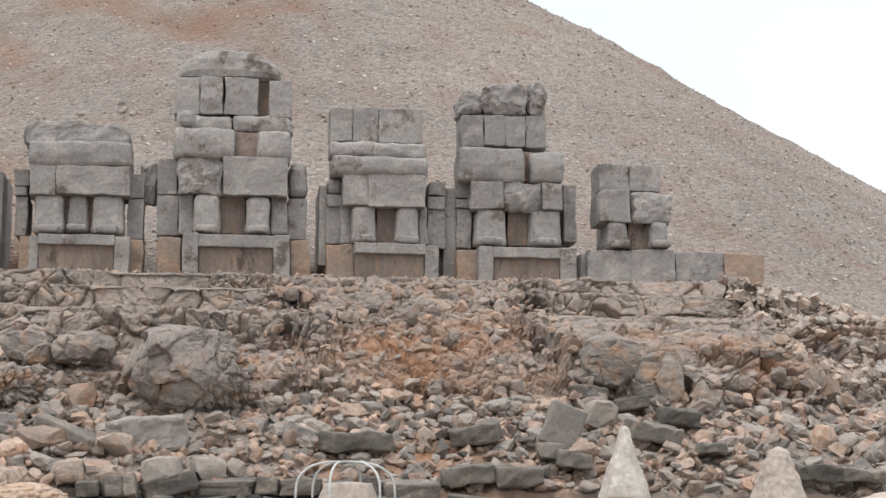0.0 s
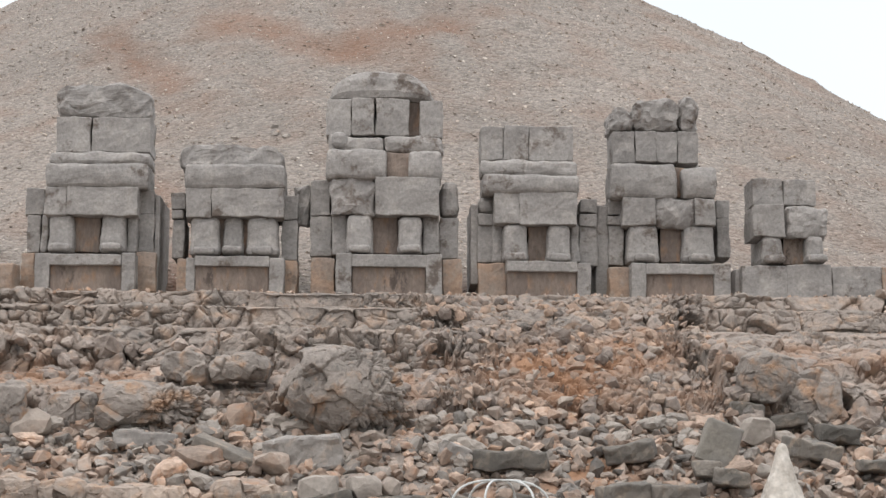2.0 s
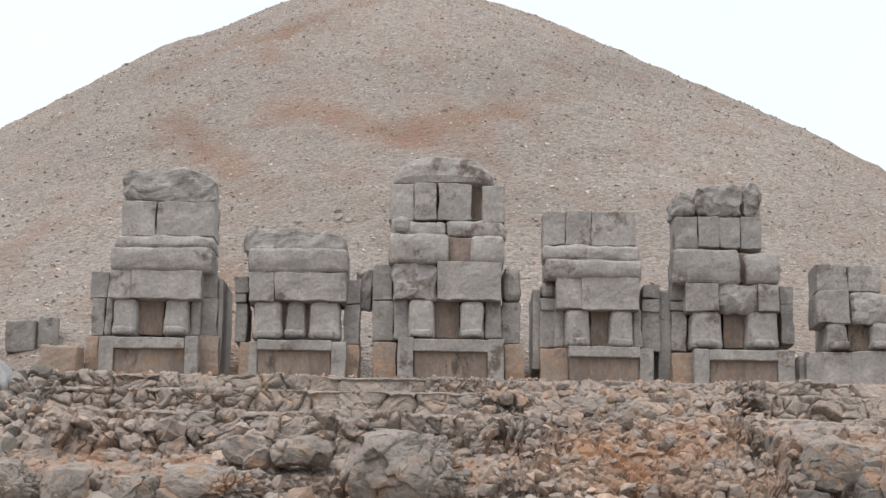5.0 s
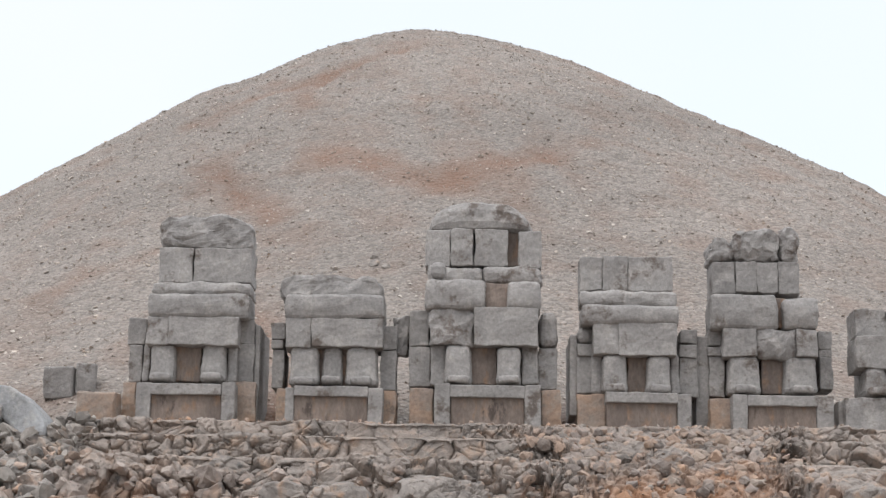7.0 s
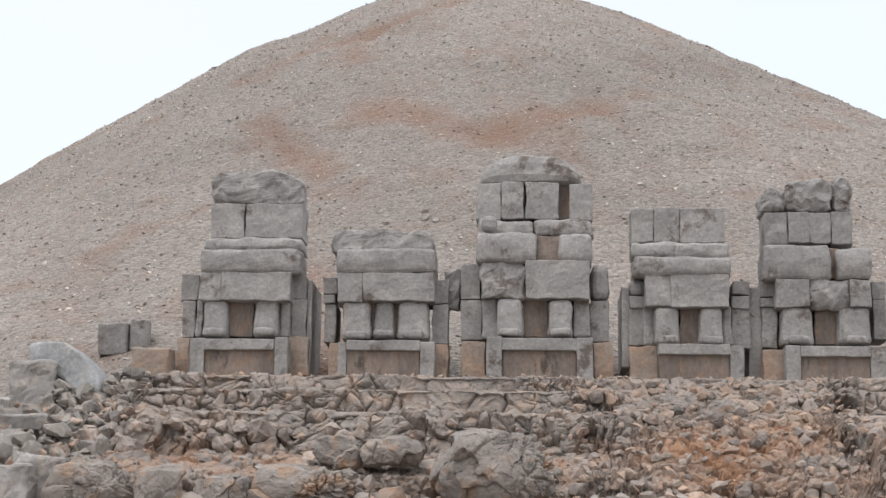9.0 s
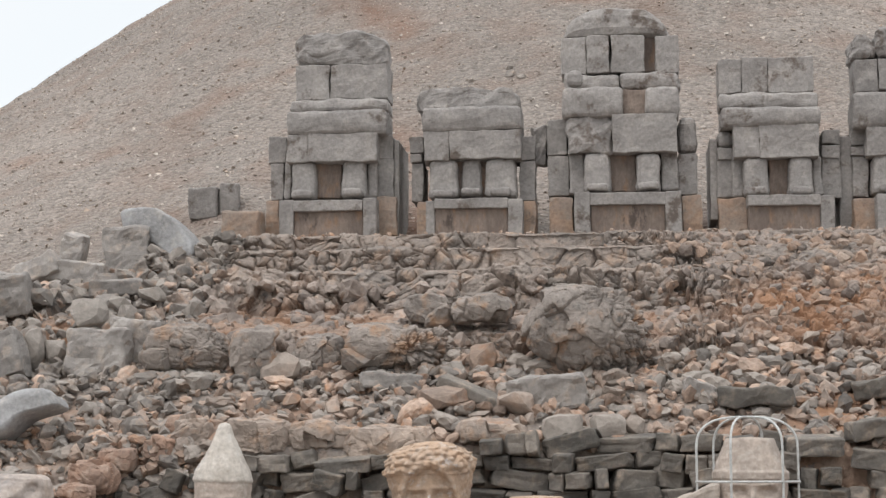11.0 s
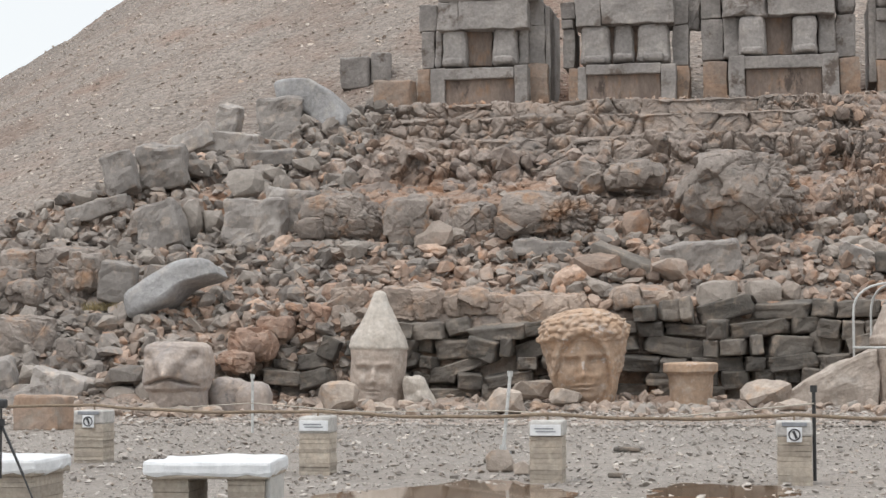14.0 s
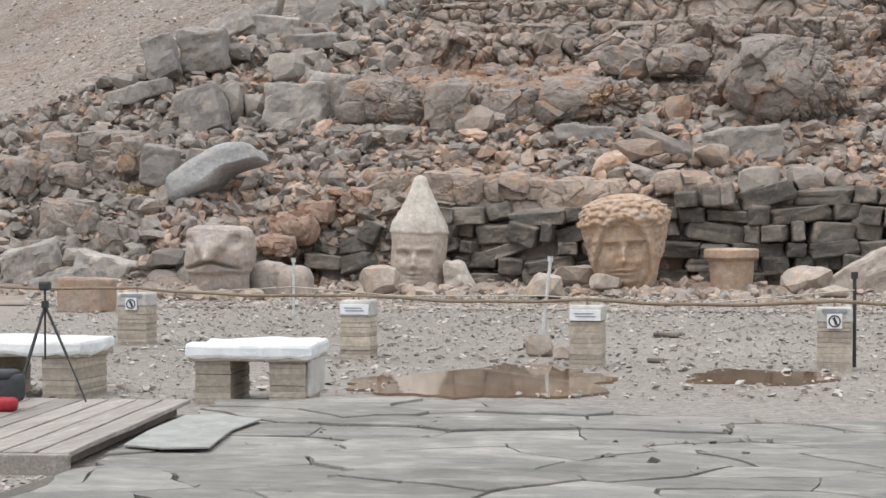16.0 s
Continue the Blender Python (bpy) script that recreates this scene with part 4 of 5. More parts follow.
for i, (x, y, z, w, h) in enumerate(numbers([
    -18.51, 42.6, 1.3, 1.6, 1.19, -17.03, 42.09, 1.0, 0.75, 0.85, -20.05, 45.04, 2.82, 1.08, 0.92, -18.34, 44.91, 2.71, 1.29, 1.06, -18.65, 45.92, 3.26, 1.86, 0.96,
        -20.13, 45.97, 3.3, 1.25, 0.94, -17.05, 47.88, 4.17, 1.24, 1.27, -16.15, 48.24, 4.48, 0.83, 1.33, -21.02, 47.2, 3.99, 1.29, 0.65])):
    boulder(x, y, z, w, h, i + 30, label="cracked grey boulder among the fallen blocks", boxy=0.45)
RED_ROCK = material("reddish_brown_breccia", (0.315, 0.2, 0.145), (0.25, 0.175, 0.138), (0.34, 0.26, 0.21), 0.9, 6.0, 0.95, 0.7, spots=(0.15, 0.11, 0.09), spot_scale=2.2, spot_at=0.6)
for i, (x, y, z, w, h) in enumerate(numbers([
    -12.65, 42.47, 1.33, 1.11, 0.69, -12.24, 43.0, 1.76, 0.98, 0.59, -12.85, 41.86, 0.89, 0.96, 0.62, -10.87, 44.31, 2.5, 0.83, 0.68, -11.28, 43.34, 2.02, 0.84, 0.56])):
    boulder(x, y, z, w, h, i + 90, RED_ROCK, "reddish-brown lump of breccia above the terrace", "rock", 0.7, 0.9, 0.45)
PINK_ROCK = material("pinkish_limestone_rock", (0.352, 0.277, 0.227), (0.279, 0.228, 0.194), (0.357, 0.242, 0.171), 0.7, 7.0, 0.95, 0.6, spots=(0.168, 0.140, 0.119), spot_scale=2.4, spot_at=0.6)
for i, (x, y, z, w, h) in enumerate(numbers([
    -5.67, 43.55, 2.0, 2.29, 0.9, -3.17, 43.6, 2.41, 1.66, 0.55, -6.74, 43.6, 2.3, 0.7, 0.54, -8.86, 43.6, 2.15, 1.7, 0.97, -7.55, 43.6, 2.23, 1.15, 0.77,
        -10.58, 43.65, 2.5, 1.0, 0.61, -10.44, 43.5, 2.1, 0.85, 0.5, -13.07, 43.3, 1.2, 1.2, 0.81, -12.94, 43.1, 0.85, 0.75, 0.45, -12.77, 43.5, 2.0, 0.8, 0.45, -13.86, 43.3, 1.2, 0.65, 0.66])):
    boulder(x, y, z, w, h, i + 60, PINK_ROCK, "pinkish weathered limestone rock above the dark wall", "rock", 0.6, 0.8, 0.45)
for i, (x, y, z, w, h) in enumerate(numbers([
    -13.61, 51.2, 6.62, 0.93, 0.52, -14.92, 49.1, 5.72, 1.22, 0.94, -14.33, 50.33, 6.31, 0.75, 0.49, -16.86, 51.07, 6.55, 0.71, 0.61,
        -16.03, 47.81, 4.53, 0.71, 1.27, -15.42, 48.04, 4.64, 0.64, 0.79, -15.78, 44.85, 3.11, 1.14, 0.65, -19.63, 49.01, 5.59, 0.87, 0.55,
        -18.14, 45.15, 3.25, 0.65, 1.05, -15.23, 40.5, 0.68, 1.12, 0.5, -15.2, 40.5, 0.32, 1.03, 0.38, -14.68, 40.5, 0.13, 0.49, 0.68,
        -17.46, 40.5, 0.78, 0.82, 0.4, -17.53, 43.33, 1.01, 0.77, 0.9])):
    rock(x, y, z, w, h, i, GREY_RUBBLE, "grey angular limestone rock on the slope")
for i, (x, y, z, w, h) in enumerate(numbers([
    -9.05, 46.87, 4.09, 1.25, 0.86, -2.7, 44.97, 3.17, 1.02, 0.61, -3.67, 47.47, 4.37, 0.84, 0.82, -3.17, 43.59, 2.46, 1.69, 0.6,
        -1.47, 43.59, 2.44, 1.17, 0.7, -0.4, 43.6, 2.48, 0.93, 0.69, 0.27, 43.77, 2.58, 0.51, 0.54, -4.56, 45.12, 3.25, 1.49, 0.71,
        9.74, 46.73, 4.0, 0.94, 0.84, 12.23, 45.83, 3.57, 0.61, 0.43, 12.81, 45.59, 3.46, 0.55, 0.4, 16.34, 48.17, 4.69, 0.91, 1.04,
        15.41, 45.64, 3.48, 0.76, 0.69])):
    rock(x, y, z, w, h, i + 40, RUBBLE, "pale limestone rock lying on the rubble shelf")
for i, (x, y, z, w, h) in enumerate(numbers([
    -5.84, 38.5, 0.1, 1.0, 0.6, -5.67, 41.5, 0.28, 1.03, 0.55, -9.71, 39.2, 0.15, 0.95, 0.7, -4.75, 40.2, 0.2, 0.7, 0.45,
        -8.9, 39.6, 0.0, 0.8, 0.35, -8.1, 39.8, 0.0, 0.5, 0.3, -0.32, 40.3, 0.2, 1.3, 0.62, 0.2, 39.6, 0.1, 0.8, 0.3, -3.2, 40, 0, 0.9, 0.3,
        -13.6, 37.8, 0.0, 0.6, 0.38, -12.9, 37.9, 0, 0.6, 0.32, -12.2, 38, 0.0, 0.55, 0.35, -3.55, 22.9, -0.02, 0.42, 0.3, -3.2, 22.4, -0.02, 0.22, 0.2])):
    rock(x, y, z, w, h, i + 70, PALE_ROCK, "pale limestone rock among the stone heads")
for i, (x, y, z, w, h) in enumerate(numbers([
    -15.21, 54.08, 7.87, 1.36, 1.47, -16.94, 54.28, 8.27, 0.75, 0.92, -17.75, 50.28, 6.3, 1.38, 1.24, -18.64, 49.28, 5.99, 0.88, 1.2,
        -16.65, 47.08, 4.19, 1.26, 1.35, -14.1, 47.47, 4.38, 1.65, 1.29, -13.33, 48.2, 4.72, 1.28, 1.26, -1.95, 45.25, 3.31, 1.98, 0.85,
        1.82, 45.64, 3.49, 0.82, 0.51, -18.66, 40.5, 0.51, 1.36, 0.74, -16.82, 40.5, 0.29, 1.37, 0.74, -17.73, 40.5, 0.02, 1.51, 0.7,
        -18.8, 40.5, -0.1, 1.08, 0.7, -17.4, 39.6, -0.05, 1.6, 0.62])):
    cut_block(x, y, z, w, h, i, PALE_GREY, "grey squared limestone block fallen on the slope", tip=random.uniform(-18, 18), wear=0.11, bevel=0.1)
for i, (x, y, z, w, h) in enumerate(numbers([
    -16.62, 53.24, 7.56, 1.91, 0.63, -14.9, 51.85, 7.0, 1.52, 0.45, -17.71, 53.17, 7.54, 1.42, 0.7, -16.77, 44.12, 2.76, 0.9, 1.07,
        -19.08, 48.65, 5.3, 1.8, 0.45, -5.96, 46.42, 3.88, 1.62, 0.42])):
    cut_block(x, y, z, w, h, i + 20, PALE_GREY, "thick grey stone slab lying askew", "fallen_slab", tip=(6, -4, -24, 10, -14, 3)[i], wear=0.08)
for i, (x, y, z, w, h) in enumerate(numbers([
    3.18, 45.07, 3.23, 1.82, 0.55, 9.73, 48.22, 4.71, 0.92, 0.53, 10.88, 45.8, 3.56, 1.31, 0.58, 10.7, 47.53, 4.39, 0.95, 0.47,
        11.81, 46.78, 4.03, 1.05, 0.55, 12.23, 45.08, 3.21, 0.74, 0.39, 6.24, 45.58, 3.45, 1.27, 0.58, 8.01, 44.61, 2.99, 0.65, 0.5,
        8.51, 44.21, 2.79, 0.88, 0.51, 5.79, 43.58, 2.4, 1.21, 0.54, 7.01, 43.58, 2.41, 1.17, 0.5, 14.63, 43.64, 2.52, 1.23, 0.5,
        15.64, 43.66, 2.52, 1.18, 0.41])):
    cut_block(x, y - 0.25, z + 0.12, w, h * 0.8, i + 40, DARK_STONE, "dark grey-green sandstone slab among the rubble", "dark_slab", tip=random.uniform(-10, 10), wear=0.09)
cut_block(-3.84, 45.5, 3.6, 1.75, 0.3, 71, DARK_STONE, "long dark slab leaning on the rubble", "leaning_slab", tip=24, wear=0.05)
cut_block(8.46, 45.4, 3.47, 0.95, 1.15, 72, material("brown_grey_slab", (0.2, 0.18, 0.155), (0.17, 0.155, 0.14), None, 1.0, 8.0, 0.9, 0.3),
          "brown-grey flat slab tipped on its edge", "leaning_slab", deep=0.35, tip=22, wear=0.04)
cut_block(-12.12, 56.4, 9.0, 1.2, 1.15, 73, PALE_BLOCK, "buff squared block with a clean face", deep=1.2)
cut_block(-14.95, 63.3, 10.9, 1.06, 1.15, 74, LIMESTONE, "grey squared block on the platform end")
cut_block(-14.1, 63.5, 11.05, 0.7, 1.15, 75, LIMESTONE, "grey squared block on the platform end")
for i, (x, y, w, h) in enumerate(((-4.57, 74.48, 0.55, 0.4), (-4.07, 73.98, 0.4, 0.3), (-4.67, 75.38, 0.35, 0.3))):
    rock(x, y, float(tumulus_at(np.array([x]), np.array([y]))[0]) - 0.08, w, h, i + 140, GREY_RUBBLE, "dark grey rock lying on the pale cone")
cut_block(-14.3, 33.5, -0.05, 0.95, 0.72, 76, PALE_BLOCK, "reddish squared block standing on the terrace", deep=0.8)
# a thick curved piece leaning at the slope's end, and a smooth shoulder lying below it
bm = bmesh.new()
add_block(bm, 0.0, 1.0, -0.6, 0.6, 0.0, 1.0, 0.1, 0.0, 0.07, 81)
for v in bm.verts:
    a, r = radians(108 - 98 * v.co.x), 1.02 + 1.0 * v.co.z
    v.co = Vector((r * math.cos(a), v.co.y * (0.8 + 0.2 * v.co.z), r * math.sin(a)))
    v.co += noise.noise_vector(v.co * 1.7) * 0.09 + noise.noise_vector(v.co * 6) * 0.02
ob = part("carved_fragment", bm, SLATE_GREY, smooth=True)
ob.matrix_basis = pose(-14.95, 54.8, 7.9, -8, 0, -8)
tagged(ob, "pale grey curved fragment of a fallen statue leaning on rubble", "fragment")
bm = bmesh.new()
add_block(bm, -1.25, 1.25, -0.6, 0.6, -0.5, 0.5, 0.24, 0.0, 0.08, 82)
for v in bm.verts:
    u = v.co.x / 1.25
    top = v.co.z > 0
    v.co.z *= (0.62 + 0.42 * math.cos(u * 1.3)) if top else (0.75 - 0.5 * float(smoothstep(-0.25, 0.35, u)))
    v.co.z += 0.16 * math.cos(u * 1.4) - 0.05
    v.co += noise.noise_vector(v.co * 1.4) * 0.07 + noise.noise_vector(v.co * 5) * 0.02
ob = part("carved_fragment", bm, SLATE_GREY, smooth=True)
ob.matrix_basis = pose(-14.95, 43.7, 2.95, -10, -22, 0)
tagged(ob, "smooth blue-grey stone shoulder fragment lying on rubble", "fragment")
bm = bmesh.new()
add_block(bm, -0.36, 0.36, -0.3, 0.3, 0.0, 0.85, 0.12, 0.06, 0.08, 91)
for v in bm.verts:
    v.co.x *= 1 - 0.45 * max(0.0, v.co.z)
    v.co.x -= 0.25 * v.co.z
    v.co += noise.noise_vector(v.co * 3) * 0.06
ob = part("stone_lump", bm, WHITE_STONE)
ob.location = (-8.1, 40.9, 0.06)
tagged(ob, "pale cream stone splinter beside a stone head", "rock")
bm = bmesh.new()
add_block(bm, -1.0, 1.0, -0.5, 0.5, 0.0, 1.0, 0.1, 0.05, 0.08, 92)
for v in bm.verts:
    u = (v.co.x + 1.0) / 2.0
    v.co.z *= 0.35 + 1.02 * max(0.0, min(1.0, u * 1.05)) ** 0.75
    v.co += noise.noise_vector(v.co * 1.6) * 0.09 + noise.noise_vector(v.co * 6) * 0.02
ob = part("stone_lump", bm, material("beige_wedge_stone", (0.4, 0.34, 0.295), (0.34, 0.29, 0.25), (0.45, 0.4, 0.36), 1.2, 8.0, 0.9, 0.5, spots=(0.26, 0.215, 0.18), spot_scale=2.0, spot_at=0.6))
ob.location = (1.1, 41.55, 0.1)
tagged(ob, "beige wedge-shaped stone beside a stone head", "rock")


# ---- dark dry-stone wall behind the heads ----
dark_wall = tagged(group_at("wall_dark_stone", 0, 43.15, 0), "dry-stone wall of dark grey-green sandstone", "wall", kind="structure")
shapes = []
for i in range(12):
    bm = bmesh.new()
    add_block(bm, -0.5, 0.5, -0.5, 0.5, -0.5, 0.5, 0.07 + 0.01 * (i % 5), 0.07, 0.25, i * 4.1)
    me = bpy.data.meshes.new("stone")
    bm.to_mesh(me)
    bm.free()
    me.materials.append(DARK_STONE)
    shapes.append(me)
rw = random.Random(5)
z = 0.22
while z < 2.5:
    tall = rw.uniform(0.3, 0.5)
    x = -12.6 + rw.uniform(0, 0.6)
    wild = rw.random()
    while x < 19:
        long = rw.choice((0.34, 0.45, 0.55, 0.7, 0.9, 1.3)) * rw.uniform(0.85, 1.15)
        top = 1.2 + 0.95 * float(smoothstep(-12.8, -9.5, np.array(x))) + 0.4 * float(smoothstep(-5.0, -3.8, np.array(x))) - 0.45 * float(smoothstep(3.5, 5.5, np.array(x)))
        if z + tall * 0.6 < top and rw.random() > (0.03 if x < 4 else 0.2):
            ob = new("stone", rw.choice(shapes))
            ob.parent = dark_wall
            ob.matrix_basis = pose(x + long / 2, rw.uniform(-0.34, 0.24) + z * 0.1, z + tall / 2 + rw.uniform(-0.05, 0.05), rw.uniform(-12, 12), rw.gauss(0, 6 if x > -5 else 14), rw.uniform(-18, 18)) @ Matrix.Diagonal((long * 0.98, 0.75, tall * rw.uniform(0.72, 1.2), 1))
        x += long + rw.uniform(0.0, 0.1)
    z += tall * 0.95


# ---- dry grass between the rocks ----
STRAW = material("dry_yellow_grass", (0.3, 0.235, 0.12), (0.24, 0.2, 0.11), None, 3.0, 20.0, 0.9, 0.0, island=0.3)
for x, y, z, wide, seed in ((-17.2, 44.3, 2.75, 0.5, 1), (-17.0, 48.9, 5.1, 0.8, 2), (-16.4, 44.0, 2.6, 0.35, 3), (-18.2, 46.5, 3.8, 0.5, 4)):
    rg = random.Random(seed)
    bm = bmesh.new()
    for _ in range(260):
        a, r = rg.uniform(0, 6.28), wide * rg.random() ** 0.7
        bx, by = r * math.cos(a), r * math.sin(a) * 0.5
        h = rg.uniform(0.1, 0.28)
        lx, ly = rg.uniform(-0.12, 0.12), rg.uniform(-0.12, 0.06)
        v = [bm.verts.new(c) for c in ((bx - 0.008, by, 0), (bx + 0.008, by, 0), (bx + lx * 0.5 + 0.005, by + ly * 0.5, h * 0.65), (bx + lx, by + ly, h))]
        bm.faces.new((v[0], v[1], v[2]))
        bm.faces.new((v[0], v[2], v[3]))
    ob = part("grass_tuft", bm, STRAW)
    ob.location = (x, y, ground_at(x, y) + 0.1)
    tagged(ob, "tuft of dry yellow grass among grey rubble", "grass", "dry grass tufts")


# ---- colossal stone heads on the terrace ----
HEAD_STONE = material("pale_carved_limestone", (0.4, 0.33, 0.282), (0.33, 0.275, 0.237), (0.43, 0.375, 0.33), 1.6, 9.0, 0.9, 0.3, spots=(0.27, 0.22, 0.185), spot_scale=3.0, spot_at=0.6)
WARM_HEAD = material("ochre_carved_limestone", (0.4, 0.275, 0.19), (0.34, 0.245, 0.18), (0.4, 0.32, 0.26), 1.4, 9.0, 0.9, 0.35, spots=(0.45, 0.4, 0.37), spot_scale=4.0, spot_at=0.58)
EAGLE_STONE = material("grey_pink_carved_limestone", (0.36, 0.3, 0.262), (0.28, 0.248, 0.232), (0.39, 0.315, 0.265), 1.3, 8.0, 0.9, 0.3, spots=(0.2, 0.18, 0.17), spot_scale=2.5, spot_at=0.6)


def turned_stone(profile, rough=0.02, features=(), rows=90, cols=96, square=0.0, locks=None, seed=0.0, relief=None):
    """A carved head: an upright form of (height, half width, half depth) with carved features (across, height, width, tall, depth)."""
    prof = np.array(profile, float)
    zs = np.linspace(prof[0, 0], prof[-1, 0], rows)
    rx, ry = np.interp(zs, prof[:, 0], prof[:, 1]), np.interp(zs, prof[:, 0], prof[:, 2])
    bm = bmesh.new()
    ring = []
    for i, z in enumerate(zs):
        line = []
        for j in range(cols):
            a = 2 * math.pi * j / cols
            c, s = math.cos(a), math.sin(a)
            k = 1 - square + square / max(abs(c), abs(s))
            p = Vector((c * rx[i] * k, s * ry[i] * k, z))
            out = Vector((c, s, 0))
            push = 0.0
            if s < 0.2:
                for fx, fz, fw, ft, d in features:
                    push += 1.3 * d * math.exp(-((p.x - fx) / fw) ** 2 - ((z - fz) / ft) ** 2)
                if relief and s < 0:
                    push += relief(p.x, z)
                p.y -= push
            if locks and (locks[0] < z < locks[1] or (len(locks) > 4 and z > locks[4] and (s > -0.72 or abs(c) > 0.7))):
                f, _ = noise.voronoi(p * locks[2])
                p += out * locks[3] * (1.0 if z > locks[0] else 0.35) * (0.5 - f[0])
            q = p * 2.2 + Vector((seed, 0, 0))
            p += noise.noise_vector(q) * rough * 1.6 + noise.noise_vector(q * 4) * rough * 0.6
            line.append(bm.verts.new(p))
        ring.append(line)
    for i in range(rows - 1):
        for j in range(cols):
            bm.faces.new((ring[i][j], ring[i][(j + 1) % cols], ring[i + 1][(j + 1) % cols], ring[i + 1][j]))
    bm.faces.new(ring[-1])
    bm.faces.new(list(reversed(ring[0])))
    return bm


def face(z_eye, z_mouth, s, shift=0.0):
    """Brow, eyes, nose, lips and chin at a scale s."""
    n = (z_eye + z_mouth) / 2
    out = []
    for side in (-1, 1):
        ex = shift + side * 0.25 * s
        out += [(ex, z_eye, 0.14 * s, 0.075 * s, -0.11 * s), (ex, z_eye - 0.01 * s, 0.085 * s, 0.035 * s, 0.06 * s), (ex, z_eye + 0.13 * s, 0.17 * s, 0.045 * s, 0.045 * s),
                (shift + side * 0.3 * s, n - 0.05 * s, 0.14 * s, 0.13 * s, 0.045 * s), (shift + side * 0.11 * s, n, 0.05 * s, 0.14 * s, -0.03 * s)]
    return out + [(shift, n + 0.1 * s, 0.06 * s, 0.2 * s, 0.12 * s), (shift, n - 0.03 * s, 0.1 * s, 0.06 * s, 0.1 * s),
                  (shift, z_mouth + 0.04 * s, 0.15 * s, 0.03 * s, 0.06 * s), (shift, z_mouth, 0.17 * s, 0.02 * s, -0.05 * s), (shift, z_mouth - 0.045 * s, 0.12 * s, 0.03 * s, 0.06 * s),
                  (shift, z_mouth - 0.2 * s, 0.15 * s, 0.08 * s, 0.06 * s)]


def head(x, y, z, turn, bm, mat, label, lean=0, cap=0):
    ob = part("stone_bust", bm, mat, smooth=True)
    if cap:
        # the tiara is cut from a whiter block
        ob.data.materials.append(WHITE_STONE)
        for f in ob.data.polygons:
            f.material_index = 1 if f.center.z > cap else 0
    ob.matrix_basis = pose(x, y, z, 0, lean, turn)
    return tagged(ob, label, "sculpture", "colossal stone busts")


TIARA = [(0.0, 0.56, 0.5), (0.25, 0.6, 0.56), (0.8, 0.63, 0.62), (1.3, 0.66, 0.64), (1.42, 0.665, 0.645), (1.44, 0.63, 0.6), (1.46, 0.7, 0.68), (1.7, 0.63, 0.62),
         (2.0, 0.48, 0.47), (2.3, 0.31, 0.31), (2.55, 0.2, 0.2), (2.74, 0.145, 0.13), (2.8, 0.09, 0.09), (2.815, 0.01, 0.01)]
head(-9.22, 41.2, 0.06, 8, turned_stone(TIARA, 0.018, face(0.98, 0.5, 0.95, -0.06), square=0.12), HEAD_STONE, "pale limestone head with a tall pointed tiara", 1.5, 1.45)
# the goddess: an oval face inside a veil, with a thick wreath above
def veil(x, z):
    edge = ((x + 0.1) / 0.58) ** 2 + ((z - 0.85) / 0.92) ** 2
    return 0.1 * math.exp(-((edge - 1.25) / 0.22) ** 2) - 0.05 * math.exp(-((edge - 0.9) / 0.12) ** 2)


head(-4.33, 41.2, 0.04, 10, turned_stone([(0.0, 0.5, 0.45), (0.25, 0.6, 0.55), (0.6, 0.72, 0.66), (1.0, 0.85, 0.76), (1.4, 0.93, 0.82), (1.62, 0.96, 0.84), (1.68, 1.0, 0.92), (1.9, 1.01, 0.92), (2.08, 0.93, 0.84), (2.22, 0.77, 0.7), (2.32, 0.5, 0.46), (2.37, 0.22, 0.2), (2.38, 0.02, 0.02)],
     0.024, face(1.18, 0.62, 1.12, -0.1), rows=170, cols=150, locks=(1.66, 2.36, 7.0, 0.18, 0.9), square=0.04, relief=veil), WARM_HEAD, "ochre limestone goddess head with a fruit wreath", -3)
head(2.78, 41.7, 0.22, -4, turned_stone([(0.0, 0.78, 0.7), (0.3, 0.8, 0.75), (1.0, 0.82, 0.78), (1.3, 0.82, 0.78), (1.33, 0.86, 0.83), (1.5, 0.86, 0.83), (1.52, 0.8, 0.78), (2.2, 0.58, 0.56), (2.25, 0.54, 0.52), (2.27, 0.05, 0.05)],
     0.022, face(1.05, 0.45, 1.2, 0.06), square=0.05), HEAD_STONE, "cracked limestone head with a flat-topped tiara inside a pipe cage")
head(9.05, 41, 0.35, 0, turned_stone([(z * 1.225, w * 0.86, d * 0.86) for z, w, d in TIARA], 0.02, face(1.2, 0.62, 0.85), square=0.1), HEAD_STONE, "pale limestone head with a pointed tiara split by a crack", 0, 1.77)
head(12.67, 41, 0.3, 0, turned_stone([(0.0, 0.75, 0.65), (0.5, 0.8, 0.75), (1.3, 0.84, 0.8), (1.75, 0.7, 0.68), (2.3, 0.52, 0.5), (2.75, 0.34, 0.33), (2.98, 0.2, 0.2), (3.07, 0.05, 0.05)],
     0.035, face(1.1, 0.5, 1.1), locks=(1.4, 3.0, 6, 0.06)), HEAD_STONE, "weathered limestone head with a rough domed cap")
head(15.1, 41, 0.2, 0, turned_stone([(0.0, 0.75, 0.65), (0.8, 0.85, 0.8), (1.6, 0.85, 0.8), (1.95, 0.6, 0.6), (2.12, 0.1, 0.1)], 0.03, face(1.1, 0.5, 1.0)), HEAD_STONE, "weathered round limestone head")

